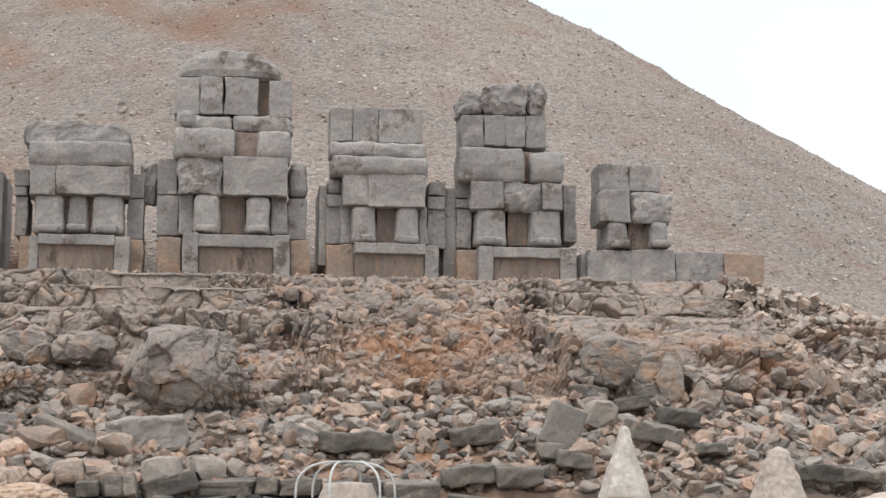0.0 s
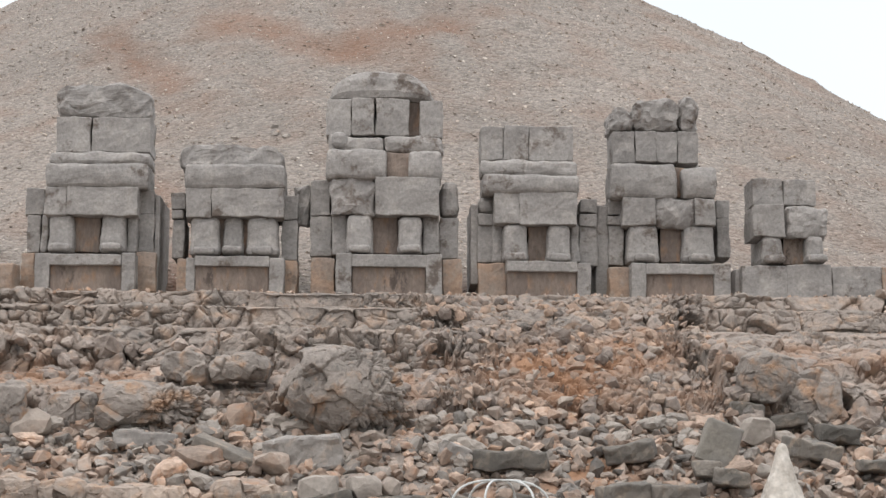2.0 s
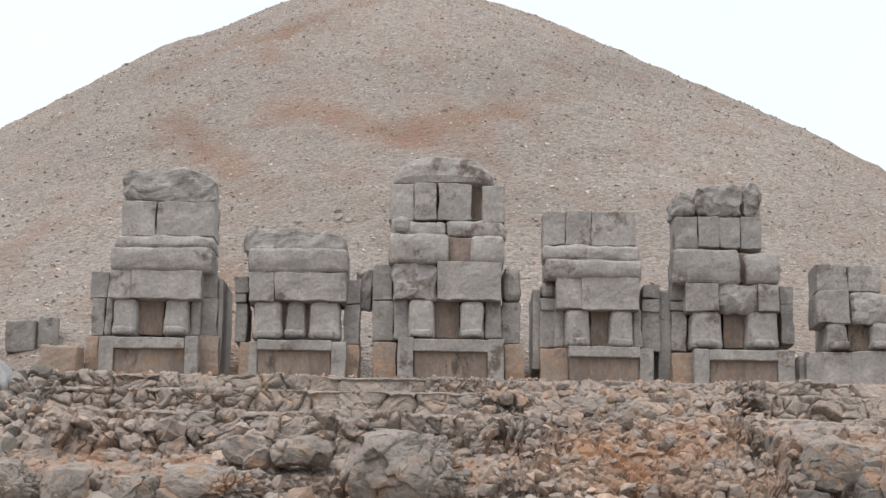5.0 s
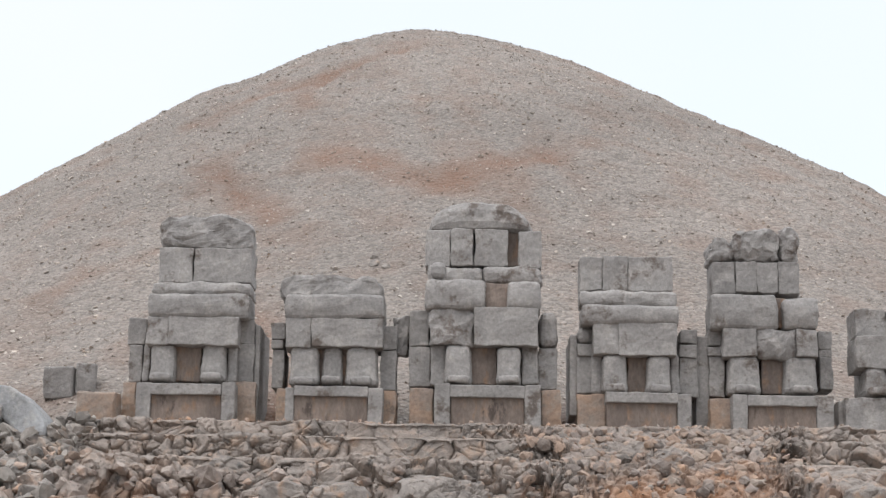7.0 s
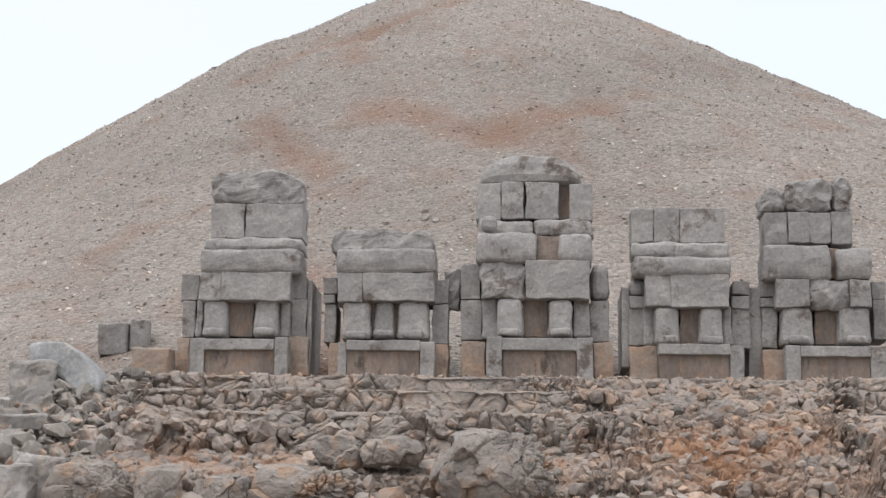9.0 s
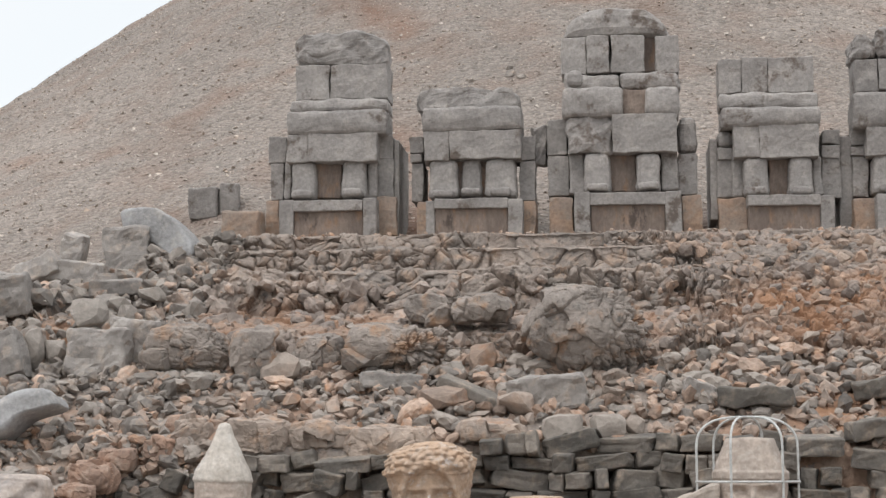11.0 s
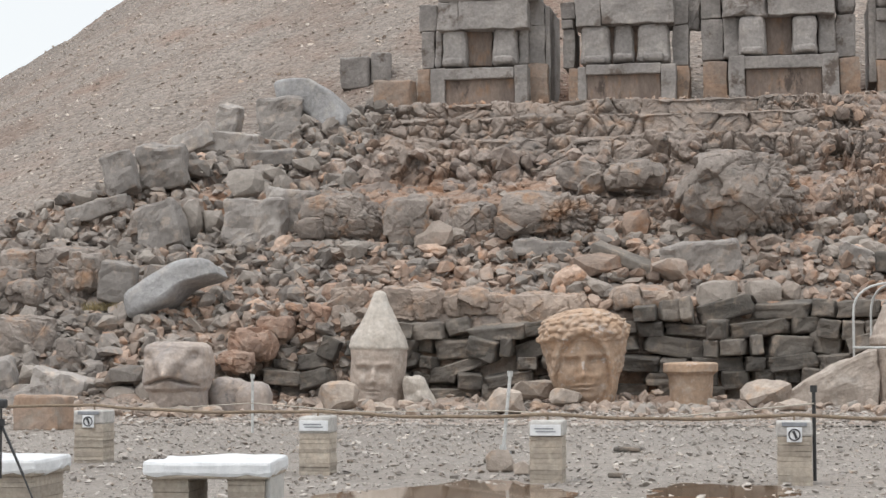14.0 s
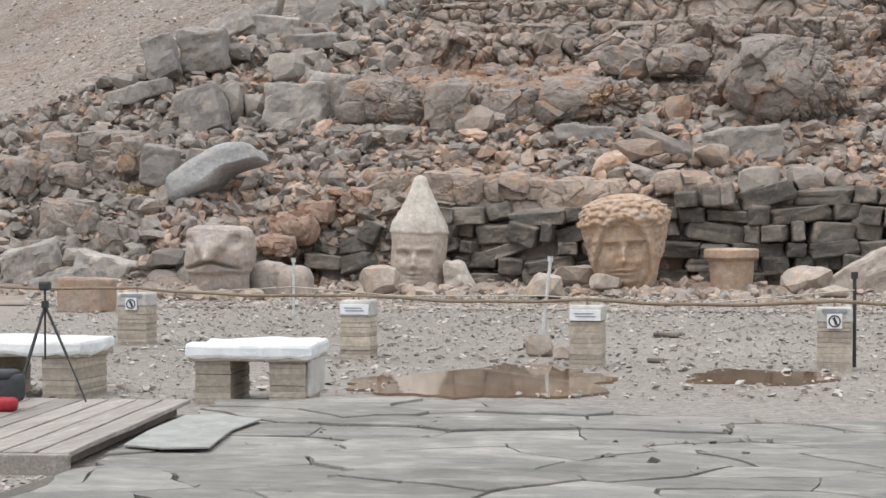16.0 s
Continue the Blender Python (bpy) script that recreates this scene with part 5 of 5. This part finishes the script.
# the eagle: flat skull, heavy brow, hooked beak, chest and folded wing
def beak(x, z):
    c = x + 0.14
    out = 0.0
    if 0.98 < z < 1.6:
        t = (1.6 - z) / 0.62
        wide = 0.62 - 0.46 * t
        out += (0.05 + 0.6 * t ** 1.2) * max(0.0, 1 - (abs(c) / wide) ** 1.4)
    mouth = 0.97 - 0.3 * abs(c)
    return out - 0.2 * math.exp(-((z - mouth) / 0.035) ** 2 - (c / 0.62) ** 6)


bm = turned_stone([(0.0, 0.58, 0.5), (0.4, 0.62, 0.56), (0.66, 0.66, 0.58), (0.74, 0.74, 0.68), (0.95, 0.79, 0.74), (1.3, 0.79, 0.74), (1.5, 0.77, 0.7), (1.66, 0.71, 0.64), (1.74, 0.56, 0.5), (1.77, 0.05, 0.05)], 0.028,
                  [(-0.62, 1.4, 0.09, 0.1, -0.2), (-0.62, 1.4, 0.045, 0.05, 0.12), (0.42, 1.42, 0.1, 0.11, -0.2), (0.42, 1.42, 0.05, 0.055, 0.13)], rows=110, square=0.3, relief=beak)
add_block(bm, 0.6, 1.55, 0.25, 1.0, -0.05, 0.95, 0.25, 0.07, 0.12, 3.3)
add_block(bm, 1.2, 2.05, 0.1, 0.9, -0.05, 0.85, 0.3, 0.06, 0.12, 5.3)
eagle = part("stone_eagle", bm, EAGLE_STONE, smooth=True)
eagle.matrix_basis = pose(-13.25, 38.9, -0.06, 0, 0, 10)
tagged(eagle, "grey-pink limestone eagle head with hooked beak", "stone eagle")

bm = turned_stone([(0, 0.46, 0.46), (0.05, 0.46, 0.46), (0.72, 0.5, 0.5), (0.78, 0.56, 0.56), (0.8, 0.62, 0.62), (0.98, 0.62, 0.62), (1.01, 0.57, 0.57), (1.02, 0.1, 0.1)], 0.012, rows=60, square=0.15)
ob = part("pedestal", bm, WARM_HEAD, smooth=True)
ob.location = (-2.03, 41.6, 0.17)
tagged(ob, "round pale stone drum with a projecting rim", "pedestal")


def tube(points, radius, name, mat, parent=None, label="", closed=False, sides=8):
    cu = bpy.data.curves.new(name, "CURVE")
    cu.dimensions, cu.bevel_depth, cu.bevel_resolution = "3D", radius, 2
    sp = cu.splines.new("POLY")
    sp.points.add(len(points) - 1)
    for p, co in zip(sp.points, points):
        p.co = (*co, 1)
    sp.use_cyclic_u = closed
    tmp = bpy.data.objects.new("tmp", cu)
    me = bpy.data.meshes.new_from_object(tmp)
    me.name = name
    bpy.data.objects.remove(tmp)
    me.polygons.foreach_set("use_smooth", [True] * len(me.polygons))
    me.materials.clear()
    me.materials.append(mat)
    ob = new(name, me)
    ob.parent = parent
    if label:
        ob["label"] = label
    return ob


WHITE_PIPE = material("white_painted_pipe", (0.5, 0.5, 0.49), (0.4, 0.4, 0.39), None, 3.0, 20.0, 0.4, 0.05)
BLACK_METAL = material("black_metal", (0.02, 0.02, 0.022), (0.03, 0.03, 0.03), None, 5.0, 20.0, 0.45, 0.05)
ROPE = material("tan_rope", (0.24, 0.185, 0.13), (0.2, 0.15, 0.11), None, 8.0, 60.0, 0.95, 0.5)
BUFF = material("buff_split_stone", (0.360, 0.308, 0.254), (0.324, 0.281, 0.236), (0.396, 0.351, 0.297), 3.0, 18.0, 0.9, 0.3, random_ob=0.2)
CAP_WHITE = material("white_lime_cap", (0.460, 0.442, 0.419), (0.396, 0.377, 0.359), None, 4.0, 18.0, 0.85, 0.2)
PLASTIC = material("crumpled_white_sheeting", (0.72, 0.73, 0.745), (0.62, 0.63, 0.645), None, 4.0, 10.0, 0.35, 0.25)
SIGN_WHITE = material("white_sign_plate", (0.72, 0.73, 0.74), (0.66, 0.67, 0.69), None, 4.0, 14.0, 0.4, 0.0)
SIGN_BLACK = material("black_sign_print", (0.03, 0.03, 0.035), None, None, 4.0, 14.0, 0.5, 0.0)
SIGN_GREY = material("grey_sign_print", (0.22, 0.23, 0.25), None, None, 4.0, 14.0, 0.5, 0.0)

# pipe cage over the flat-topped head
cage = tagged(group_at("pipe_cage", 2.72, 41.6, 0.2), "white bent-pipe cage over a stone head", "cage")
for turn in (8, 68, 128):
    a = radians(turn)
    pts = []
    for k in range(41):
        u = k / 40
        if u < 0.3:
            r, z = -1.15, u / 0.3 * 2.05
        elif u > 0.7:
            r, z = 1.15, (1 - u) / 0.3 * 2.05
        else:
            q = (u - 0.3) / 0.4 * math.pi
            r, z = -1.15 * (abs(math.cos(q)) ** 0.7) * (1 if math.cos(q) > 0 else -1), 2.05 + 0.7 * math.sin(q) ** 0.8
        pts.append((r * math.cos(a), r * math.sin(a), z))
    tube(pts, 0.028, "hoop", WHITE_PIPE, cage)
tube([(1.15 * math.cos(k * math.pi / 24), 1.15 * math.sin(k * math.pi / 24), 1.3) for k in range(48)], 0.026, "ring", WHITE_PIPE, cage, closed=True)


# ---- rope fence: stacked-stone posts, rope, poles ----
def fence_post(x, y, wide, turn, sign):
    post = tagged(group_at("fence_post", x, y, 0, turn), "stacked buff stone post with white cap" + (" and round sign" if sign == "round" else " and text plate" if sign else ""), "post", "fence posts")
    rp = random.Random(int(x * 100))
    z = -0.03
    while z < 0.5:
        h = rp.uniform(0.045, 0.075)
        bm = bmesh.new()
        j = rp.uniform(-0.006, 0.006)
        add_block(bm, -wide / 2 + j, wide / 2 + j, -wide / 2 - j, wide / 2 - j, z, z + h - 0.001, 0.004, 0.006, 0.2, x + z * 7)
        part("stone_course", bm, BUFF, post)
        z += h
    bm = bmesh.new()
    add_block(bm, -wide / 2 - 0.01, wide / 2 + 0.01, -wide / 2 - 0.01, wide / 2 + 0.01, z, 0.71, 0.025, 0.008, 0.1, x)
    part("cap", bm, CAP_WHITE, post, "white lime-washed cap")
    front = -wide / 2 - 0.035
    tube([(0, 0, 0.69), (0, 0, 0.8)], 0.012, "hook", ROPE, post, "rusty rope hook")
    if sign:
        w, h, zc = (0.13, 0.14, 0.56) if sign == "round" else (wide * 0.84, 0.1, 0.6)
        bm = bmesh.new()
        add_block(bm, -w / 2 - 0.02, w / 2 + 0.02, front, front + 0.02, zc - h / 2 - 0.015, zc + h / 2 + 0.015, 0.004, 0.0, 0.2)
        plate = part("sign_plate", bm, SIGN_WHITE, post, "white sign plate")
        if sign == "round":
            tube([(0.062 * math.cos(k * math.pi / 16), front - 0.004, zc + 0.062 * math.sin(k * math.pi / 16)) for k in range(32)], 0.008, "sign_ring", SIGN_BLACK, plate, "black ring", closed=True)
            tube([(-0.012, front - 0.004, zc + 0.042), (0.005, front - 0.004, zc + 0.005), (0.022, front - 0.004, zc - 0.04)], 0.015, "sign_mark", SIGN_BLACK, plate, "black mark")
            bm = bmesh.new()
            add_block(bm, -wide * 0.36, wide * 0.36, front + 0.006, front + 0.02, 0.655, 0.7, 0.003, 0.0, 0.2)
            part("notice_strip", bm, SIGN_GREY, post, "grey notice strip")
        else:
            for r, (a, b) in enumerate(((-0.8, 0.6), (-0.7, 0.75))):
                bm = bmesh.new()
                zz = zc + 0.018 - r * 0.034
                add_block(bm, a * w / 2, b * w / 2, front - 0.005, front + 0.004, zz - 0.007, zz + 0.007, 0.001, 0.0, 0.2)
                part("text_bar", bm, SIGN_GREY, plate, "grey line of print")
    return post


POSTS = [(-9.53, 24.35, 0.43, 0, "round"), (-5.77, 22.35, 0.39, 0, "text"), (-2.73, 21.4, 0.385, 0, "text"), (0.13, 21.4, 0.39, 0, "round"), (3.5, 21.5, 0.4, 0, ""), (-14.6, 26.9, 0.5, 0, "")]
for row in POSTS:
    fence_post(*row)
line = []
stops = sorted((p[0], p[1]) for p in POSTS)
for (ax, ay), (bx, by) in zip(stops, stops[1:]):
    for k in range(16):
        u = k / 16
        line.append((ax + (bx - ax) * u, ay + (by - ay) * u, 0.775 - 0.05 * math.sin(math.pi * u) + 0.006 * math.sin(ax * 9 + k)))
line.append((*stops[-1], 0.775))
tagged(tube(line, 0.021, "rope", ROPE), "thick tan rope strung along the stone posts", "rope")


def pole(x, y, h, mat, label, lean, plate):
    ob = tagged(group_at("barrier_pole", x, y, 0), label, "pole", "barrier poles")
    tube([(0, 0, 0), (lean * h, 0, h)], 0.026 if mat is WHITE_PIPE else 0.022, "shaft", mat, ob)
    tube([(lean * (h - 0.05), 0, h - 0.05), (lean * h, 0, h + 0.03)], 0.042, "knob", mat, ob)
    if plate:
        tube([(0, 0, -0.02), (0, 0, 0.02)], 0.13, "base_plate", mat, ob)
        tube([(0, 0, 0.02), (0, 0, 0.12)], 0.05, "collar", mat, ob)
    return ob


pole(-4.09, 26.8, 1.18, WHITE_PIPE, "white painted barrier pole on a round foot", 0.1, True)
pole(-9.61, 32.4, 1.05, WHITE_PIPE, "thin white painted barrier pole", 0.0, False)
pole(0.36, 21.7, 1.08, BLACK_METAL, "thin black metal barrier pole", 0.0, False)
wire = [(-13.0, 34.5, 0.35), (-11.5, 33.4, 0.42), (-9.61, 32.35, 0.55), (-7.0, 29.6, 0.5), (-4.05, 26.75, 0.62), (-1.8, 24.2, 0.6), (0.36, 21.66, 0.9)]
tagged(tube(wire, 0.009, "guide_wire", material("pale_cord", (0.4, 0.36, 0.31), None, None, 4, 20, 0.8, 0.0)), "thin pale cord between the barrier poles", "cord")


# ---- benches with white sheeting ----
def bench(x, y, long, deep, turn):
    ob = tagged(group_at("bench", x, y, 0, turn), "bench of stacked buff stones wrapped in white plastic sheeting", "bench", "wrapped benches")
    rp = random.Random(int(x * 10))
    for side in (-1, 1):
        leg = new("leg")
        leg.parent = ob
        c = side * (long / 2 - 0.24)
        z = -0.03
        while z < 0.38:
            h = rp.uniform(0.035, 0.06)
            j = rp.uniform(-0.005, 0.005)
            bm = bmesh.new()
            add_block(bm, c - 0.17 + j, c + 0.17 + j, -deep / 2 + 0.08, deep / 2 - 0.08, z, z + h - 0.001, 0.0035, 0.005, 0.2, x + z * 9 + side)
            part("stone_course", bm, BUFF, leg)
            z += h
    bm = bmesh.new()
    add_block(bm, -long / 2 + 0.02, long / 2 - 0.02, -deep / 2 + 0.02, deep / 2 - 0.02, 0.38, 0.49, 0.02, 0.01, 0.15, x)
    part("seat_slab", bm, BUFF, ob)
    bm = bmesh.new()
    add_block(bm, -long / 2, long / 2, -deep / 2, deep / 2, 0.405, 0.545, 0.035, 0.022, 0.06, x + 4)
    for v in bm.verts:
        if v.co.z < 0.46:
            f = noise.noise(v.co * 9)
            v.co.z += 0.035 * f
            v.co.x *= 1 + 0.012 * f
            v.co.y *= 1 + 0.02 * f
    part("sheeting", bm, PLASTIC, ob, "crumpled white plastic sheeting")
    return ob


b1 = bench(-5.235, 16.5, 1.18, 0.95, 5)
bm = bmesh.new()
add_block(bm, 0.515, 0.565, -0.34, 0.44, 0.05, 0.44, 0.02, 0.02, 0.07, 9.1)
part("sheeting_flap", bm, material("greyed_plastic_sheeting", (0.5, 0.49, 0.47), (0.42, 0.41, 0.39), None, 5.0, 10.0, 0.4, 0.4), b1, "hanging flap of white sheeting")
bench(-7.57, 16.65, 1.3, 0.95, 0)

# ---- wooden deck, tripod, bag ----
PLANK = material("weathered_deck_wood", (0.281, 0.246, 0.223), (0.230, 0.202, 0.183), (0.323, 0.293, 0.268), 1.0, 9.0, 0.85, 0.3, random_ob=0.15, stretch=(6, 0.4, 6))
DARK_WOOD = material("shaded_deck_frame", (0.17, 0.14, 0.12), (0.14, 0.12, 0.1), None, 1.0, 9.0, 0.9, 0.3)
deck = tagged(group_at("deck", -4.87, 11.2, 0, 7.5), "low deck of weathered grey-brown planks", "deck", kind="structure")
for k in range(20):
    bm = bmesh.new()
    x = -0.235 * (k + 1)
    add_block(bm, x, x + 0.213, 0.08, 3.85 + random.uniform(-0.06, 0.06), 0.085, 0.125, 0.008, 0.006, 0.5, k * 2.2)
    part("plank", bm, PLANK, deck)
bm = bmesh.new()
add_block(bm, -4.7, 0.0, 0.0, 0.07, -0.03, 0.118, 0.01, 0.006, 0.4, 3)
part("fascia_board", bm, PLANK, deck)
bm = bmesh.new()
add_block(bm, -4.65, -0.1, 0.12, 3.7, 0.0, 0.08, 0.01, 0.0, 0.8, 4)
part("joist_frame", bm, DARK_WOOD, deck)

tripod = tagged(group_at("tripod", -6.6, 14.7, 0.125), "black camera tripod standing on the deck", "tripod")
for fx, fy in ((0.42, -0.1), (-0.3, 0.1), (-0.12, -0.35)):
    leg = tube([(0.0, 0, 0.82), (fx * 0.55, fy * 0.55, 0.38)], 0.012, "leg", BLACK_METAL, tripod)
    tube([(fx * 0.5, fy * 0.5, 0.42), (fx, fy, 0.0)], 0.008, "lower_leg", BLACK_METAL, leg)
tube([(0, 0, 0.35), (0, 0, 0.98)], 0.01, "centre_column", BLACK_METAL, tripod)
tube([(0, 0, 0.8), (0, 0, 0.86)], 0.035, "spider", BLACK_METAL, tripod)
bm = bmesh.new()
add_block(bm, -0.05, 0.05, -0.04, 0.04, 0.95, 1.03, 0.02, 0.003, 0.05, 2)
part("tripod_head", bm, BLACK_METAL, tripod)
bag = tagged(group_at("backpack", -6.6, 13.85, 0.125), "black and red backpack set down on the deck", "backpack")
BAG_BLACK = material("black_nylon", (0.025, 0.027, 0.032), (0.035, 0.036, 0.04), None, 6, 30, 0.7, 0.2)
for nm, box, mt in (("body", (-0.22, 0.17, -0.12, 0.12, 0.06, 0.3), BAG_BLACK), ("front_pocket", (-0.2, 0.2, -0.2, -0.06, 0.0, 0.12), material("red_nylon", (0.35, 0.02, 0.03), (0.28, 0.015, 0.025), None, 6, 30, 0.6, 0.2)),
                    ("top_flap", (-0.17, 0.13, -0.13, 0.1, 0.25, 0.33), BAG_BLACK)):
    bm = bmesh.new()
    add_block(bm, *box, 0.05, 0.015, 0.05, 1.5)
    part(nm, bm, mt, bag, smooth=True)

# ---- puddles ----
WATER = material("muddy_water", (0.19, 0.128, 0.088), (0.165, 0.112, 0.078), None, 0.6, 2.0, 0.04, 0.0)
for cx, cy, ax, ay, seed, tilt in ((-3.45, 19.1, 1.5, 2.2, 1.3, 0.12), (-0.65, 20.0, 0.98, 1.1, 7.7, 0.0)):
    bm = bmesh.new()
    rim, low = [], []
    for k in range(72):
        a = 2 * math.pi * k / 72
        r = 0.85 + 0.4 * noise.noise((math.cos(a) * 1.6 + seed, math.sin(a) * 1.6, seed)) + 0.12 * noise.noise((math.cos(a) * 6 + seed, math.sin(a) * 6, seed))
        px, py = cx + ax * r * math.cos(a) + tilt * math.sin(a), cy + ay * r * math.sin(a)
        rim.append(bm.verts.new((px, py, 0.006)))
        low.append(bm.verts.new((px, py, -0.03)))
    bm.faces.new(rim)
    for k in range(72):
        bm.faces.new((rim[k], low[k], low[(k + 1) % 72], rim[(k + 1) % 72]))
    tagged(part("puddle", bm, WATER), "shallow brown rain puddle on the gravel", "puddle", kind="structure")

# ---- paving of the altar platform ----
PAVING = material("grey_green_paving_stone", (0.262, 0.244, 0.217), (0.182, 0.174, 0.158), (0.33, 0.303, 0.27), 0.9, 5.0, 0.62, 0.9, random_ob=0.22, spots=(0.36, 0.34, 0.315), spot_scale=1.2, spot_at=0.6, stretch=(0.8, 1.3, 1.0))
pavement = tagged(group_at("pavement", 0, 0, 0), "uneven paving of large grey-green stone slabs", "pavement", kind="structure")
rp = random.Random(21)
sites, rims = [], []
for j in range(20):
    yy = 5.0 + j * 0.61
    xx = -6.5 + rp.uniform(0, 1.4)
    while xx < 7:
        sites.append((xx + rp.uniform(-0.35, 0.35), yy + rp.uniform(-0.26, 0.26)))
        xx += rp.uniform(0.6, 1.75)


def paved(x, y):
    left = -5.2 if y < 11.0 else -4.75 - 0.13 * (y - 11.2)
    far = 16.55 if x < -3 else 16.5 - 0.36 * (x + 3)
    return left < x + 0.1 * noise.noise((0, y * 2, 4)) and y < far + 0.15 * noise.noise((x * 2, 0, 4))


for i, (sx, sy) in enumerate(sites):
    if not paved(sx + 0.4, sy + 0.1) or sy < 5.3 or sx > 6.5:
        continue
    poly = [(sx - 1.5, sy - 1.1), (sx + 1.5, sy - 1.1), (sx + 1.5, sy + 1.1), (sx - 1.5, sy + 1.1)]
    for k, (ox, oy) in enumerate(sites):
        if k == i or abs(ox - sx) > 3.7 or abs(oy - sy) > 2.8:
            continue
        nx, ny = ox - sx, (oy - sy) * 1.6
        c = nx * (sx + ox) / 2 + ny * (sy + oy) / 2
        out = []
        for (ax, ay), (bx, by) in zip(poly, poly[1:] + poly[:1]):
            da, db = nx * ax + ny * ay - c, nx * bx + ny * by - c
            if da <= 0:
                out.append((ax, ay))
            if da * db < 0:
                u = da / (da - db)
                out.append((ax + (bx - ax) * u, ay + (by - ay) * u))
        poly = out
    # the deck and the platform's ragged rim bound the slabs
    for nx, ny, c in ((-1.0, -0.13, 4.77 - 0.13 * 11.2), (0.0, 1.0, 16.45 if sx > -4.3 else 15.7), (0.36, 1.0, 15.6)):
        out = []
        for (ax, ay), (bx, by) in zip(poly, poly[1:] + poly[:1]):
            da, db = nx * ax + ny * ay - c, nx * bx + ny * by - c
            if da <= 0:
                out.append((ax, ay))
            if da * db < 0:
                u = da / (da - db)
                out.append((ax + (bx - ax) * u, ay + (by - ay) * u))
        poly = out
    if len(poly) < 3:
        continue
    # ragged outline, drawn in a little from the joints
    gap = rp.choice((0.001, 0.001, 0.002, 0.004, 0.008, 0.018))
    loop = []
    for (ax, ay), (bx, by) in zip(poly, poly[1:] + poly[:1]):
        n = max(1, int(math.hypot(bx - ax, by - ay) / 0.16))
        for k in range(n):
            px, py = ax + (bx - ax) * k / n, ay + (by - ay) * k / n
            px, py = px + 0.1 * noise.noise((px * 2.3, py * 2.3, 1)), py + 0.1 * noise.noise((px * 2.3, py * 2.3, 8))
            d = math.hypot(px - sx, py - sy)
            loop.append((px - (px - sx) / d * (gap + 0.008 * rp.random()), py - (py - sy) / d * (gap + 0.008 * rp.random())))
    rims += loop
    zt = 0.06 + rp.uniform(-0.02, 0.016)
    tx, ty = rp.uniform(-0.006, 0.006), rp.uniform(-0.007, 0.007)
    bm = bmesh.new()
    up = [bm.verts.new((px + (sx - px) * 0.005, py + (sy - py) * 0.008, zt + (px - sx) * tx + (py - sy) * ty)) for px, py in loop]
    mid = [bm.verts.new((px, py, zt - 0.007 + (px - sx) * tx + (py - sy) * ty)) for px, py in loop]
    down = [bm.verts.new((px, py, -0.06)) for px, py in loop]
    bm.faces.new(up)
    for a, b in ((up, mid), (mid, down)):
        for k in range(len(loop)):
            q = (k + 1) % len(loop)
            bm.faces.new((a[k], b[k], b[q], a[q]))
    bmesh.ops.recalc_face_normals(bm, faces=bm.faces)
    part("paving_slab", bm, PAVING, pavement)
bm = bmesh.new()
bed = [bm.verts.new(v) for v in ((-4.9, 5, 0.0), (6.5, 5, 0.0), (6.5, 13.0, 0.0), (-2.9, 16.2, 0.0), (-5.0, 16.2, 0.0), (-5.2, 14.6, 0.0), (-4.75, 11.2, 0.0), (-4.9, 11.0, 0))]
bm.faces.new(bed)
part("bed", bm, material("dark_joint_earth", (0.1, 0.09, 0.078), (0.14, 0.12, 0.1), None, 3.0, 14.0, 0.95, 0.4), pavement, "dark earth in the joints")
heaps = [(-2.9, 10.4), (-1.2, 12.6), (0.9, 11.2), (-0.6, 14.2), (1.8, 13.0), (-3.6, 13.6), (2.4, 10.6)]
bits = []
while len(bits) < 420:
    (x, y), (cx, cy) = rp.choice(rims), rp.choice(heaps)
    if (x - cx) ** 2 + ((y - cy) * 0.7) ** 2 < rp.uniform(0.0, 0.9) and x > -4.3:
        size = 0.015 + 0.09 * rp.random() ** 3
        bits.append((x + rp.gauss(0, 0.03), y + rp.gauss(0, 0.03), 0.045 + size * 0.15, size))
scatter("joint_rubble", bits, GREY_RUBBLE, "broken grey stone bits in the paving joints", "rubble", CHIPS, 61, 0.3, CHIPS)
for x, y, w in ((-2.0, 22.2, 0.2), (-3.3, 26.0, 0.3), (-3.9, 24.6, 0.22), (-2.3, 27.5, 0.4)):
    bm = bmesh.new()
    add_block(bm, -w / 2, w / 2, -w * 0.4, w * 0.4, -0.01, 0.05, 0.02, 0.02, 0.08, x)
    ob = part("flat_stone", bm, DARK_STONE)
    ob.location = (x, y, 0)
    tagged(ob, "small flat dark stone on the gravel", "stone", "flat dark stones")

# thin pale sheet over the slabs, its colour painting their wet reflection
bm = bmesh.new()
edge = [(-4.84, 12.1), (-5.0, 13.0), (-5.12, 14.15), (-4.75, 14.2), (-4.42, 13.98), (-4.4, 13.2), (-4.28, 12.5), (-4.2, 12.1), (-4.5, 11.98)]
top = [bm.verts.new((x, y, 0.083)) for x, y in edge]
low = [bm.verts.new((x, y, 0.07)) for x, y in edge]
bm.faces.new(list(reversed(top)))
for k in range(len(edge)):
    bm.faces.new((top[k], top[(k + 1) % len(edge)], low[(k + 1) % len(edge)], low[k]))
bmesh.ops.recalc_face_normals(bm, faces=bm.faces)
tagged(part("plastic_sheet", bm, material("painted_wet_sheen", (0.3, 0.296, 0.283), (0.25, 0.245, 0.23), (0.345, 0.343, 0.33), 1.8, 7.0, 0.5, 0.5)), "thin pale patch painted as the wet reflection on the paving", "plastic sheet")
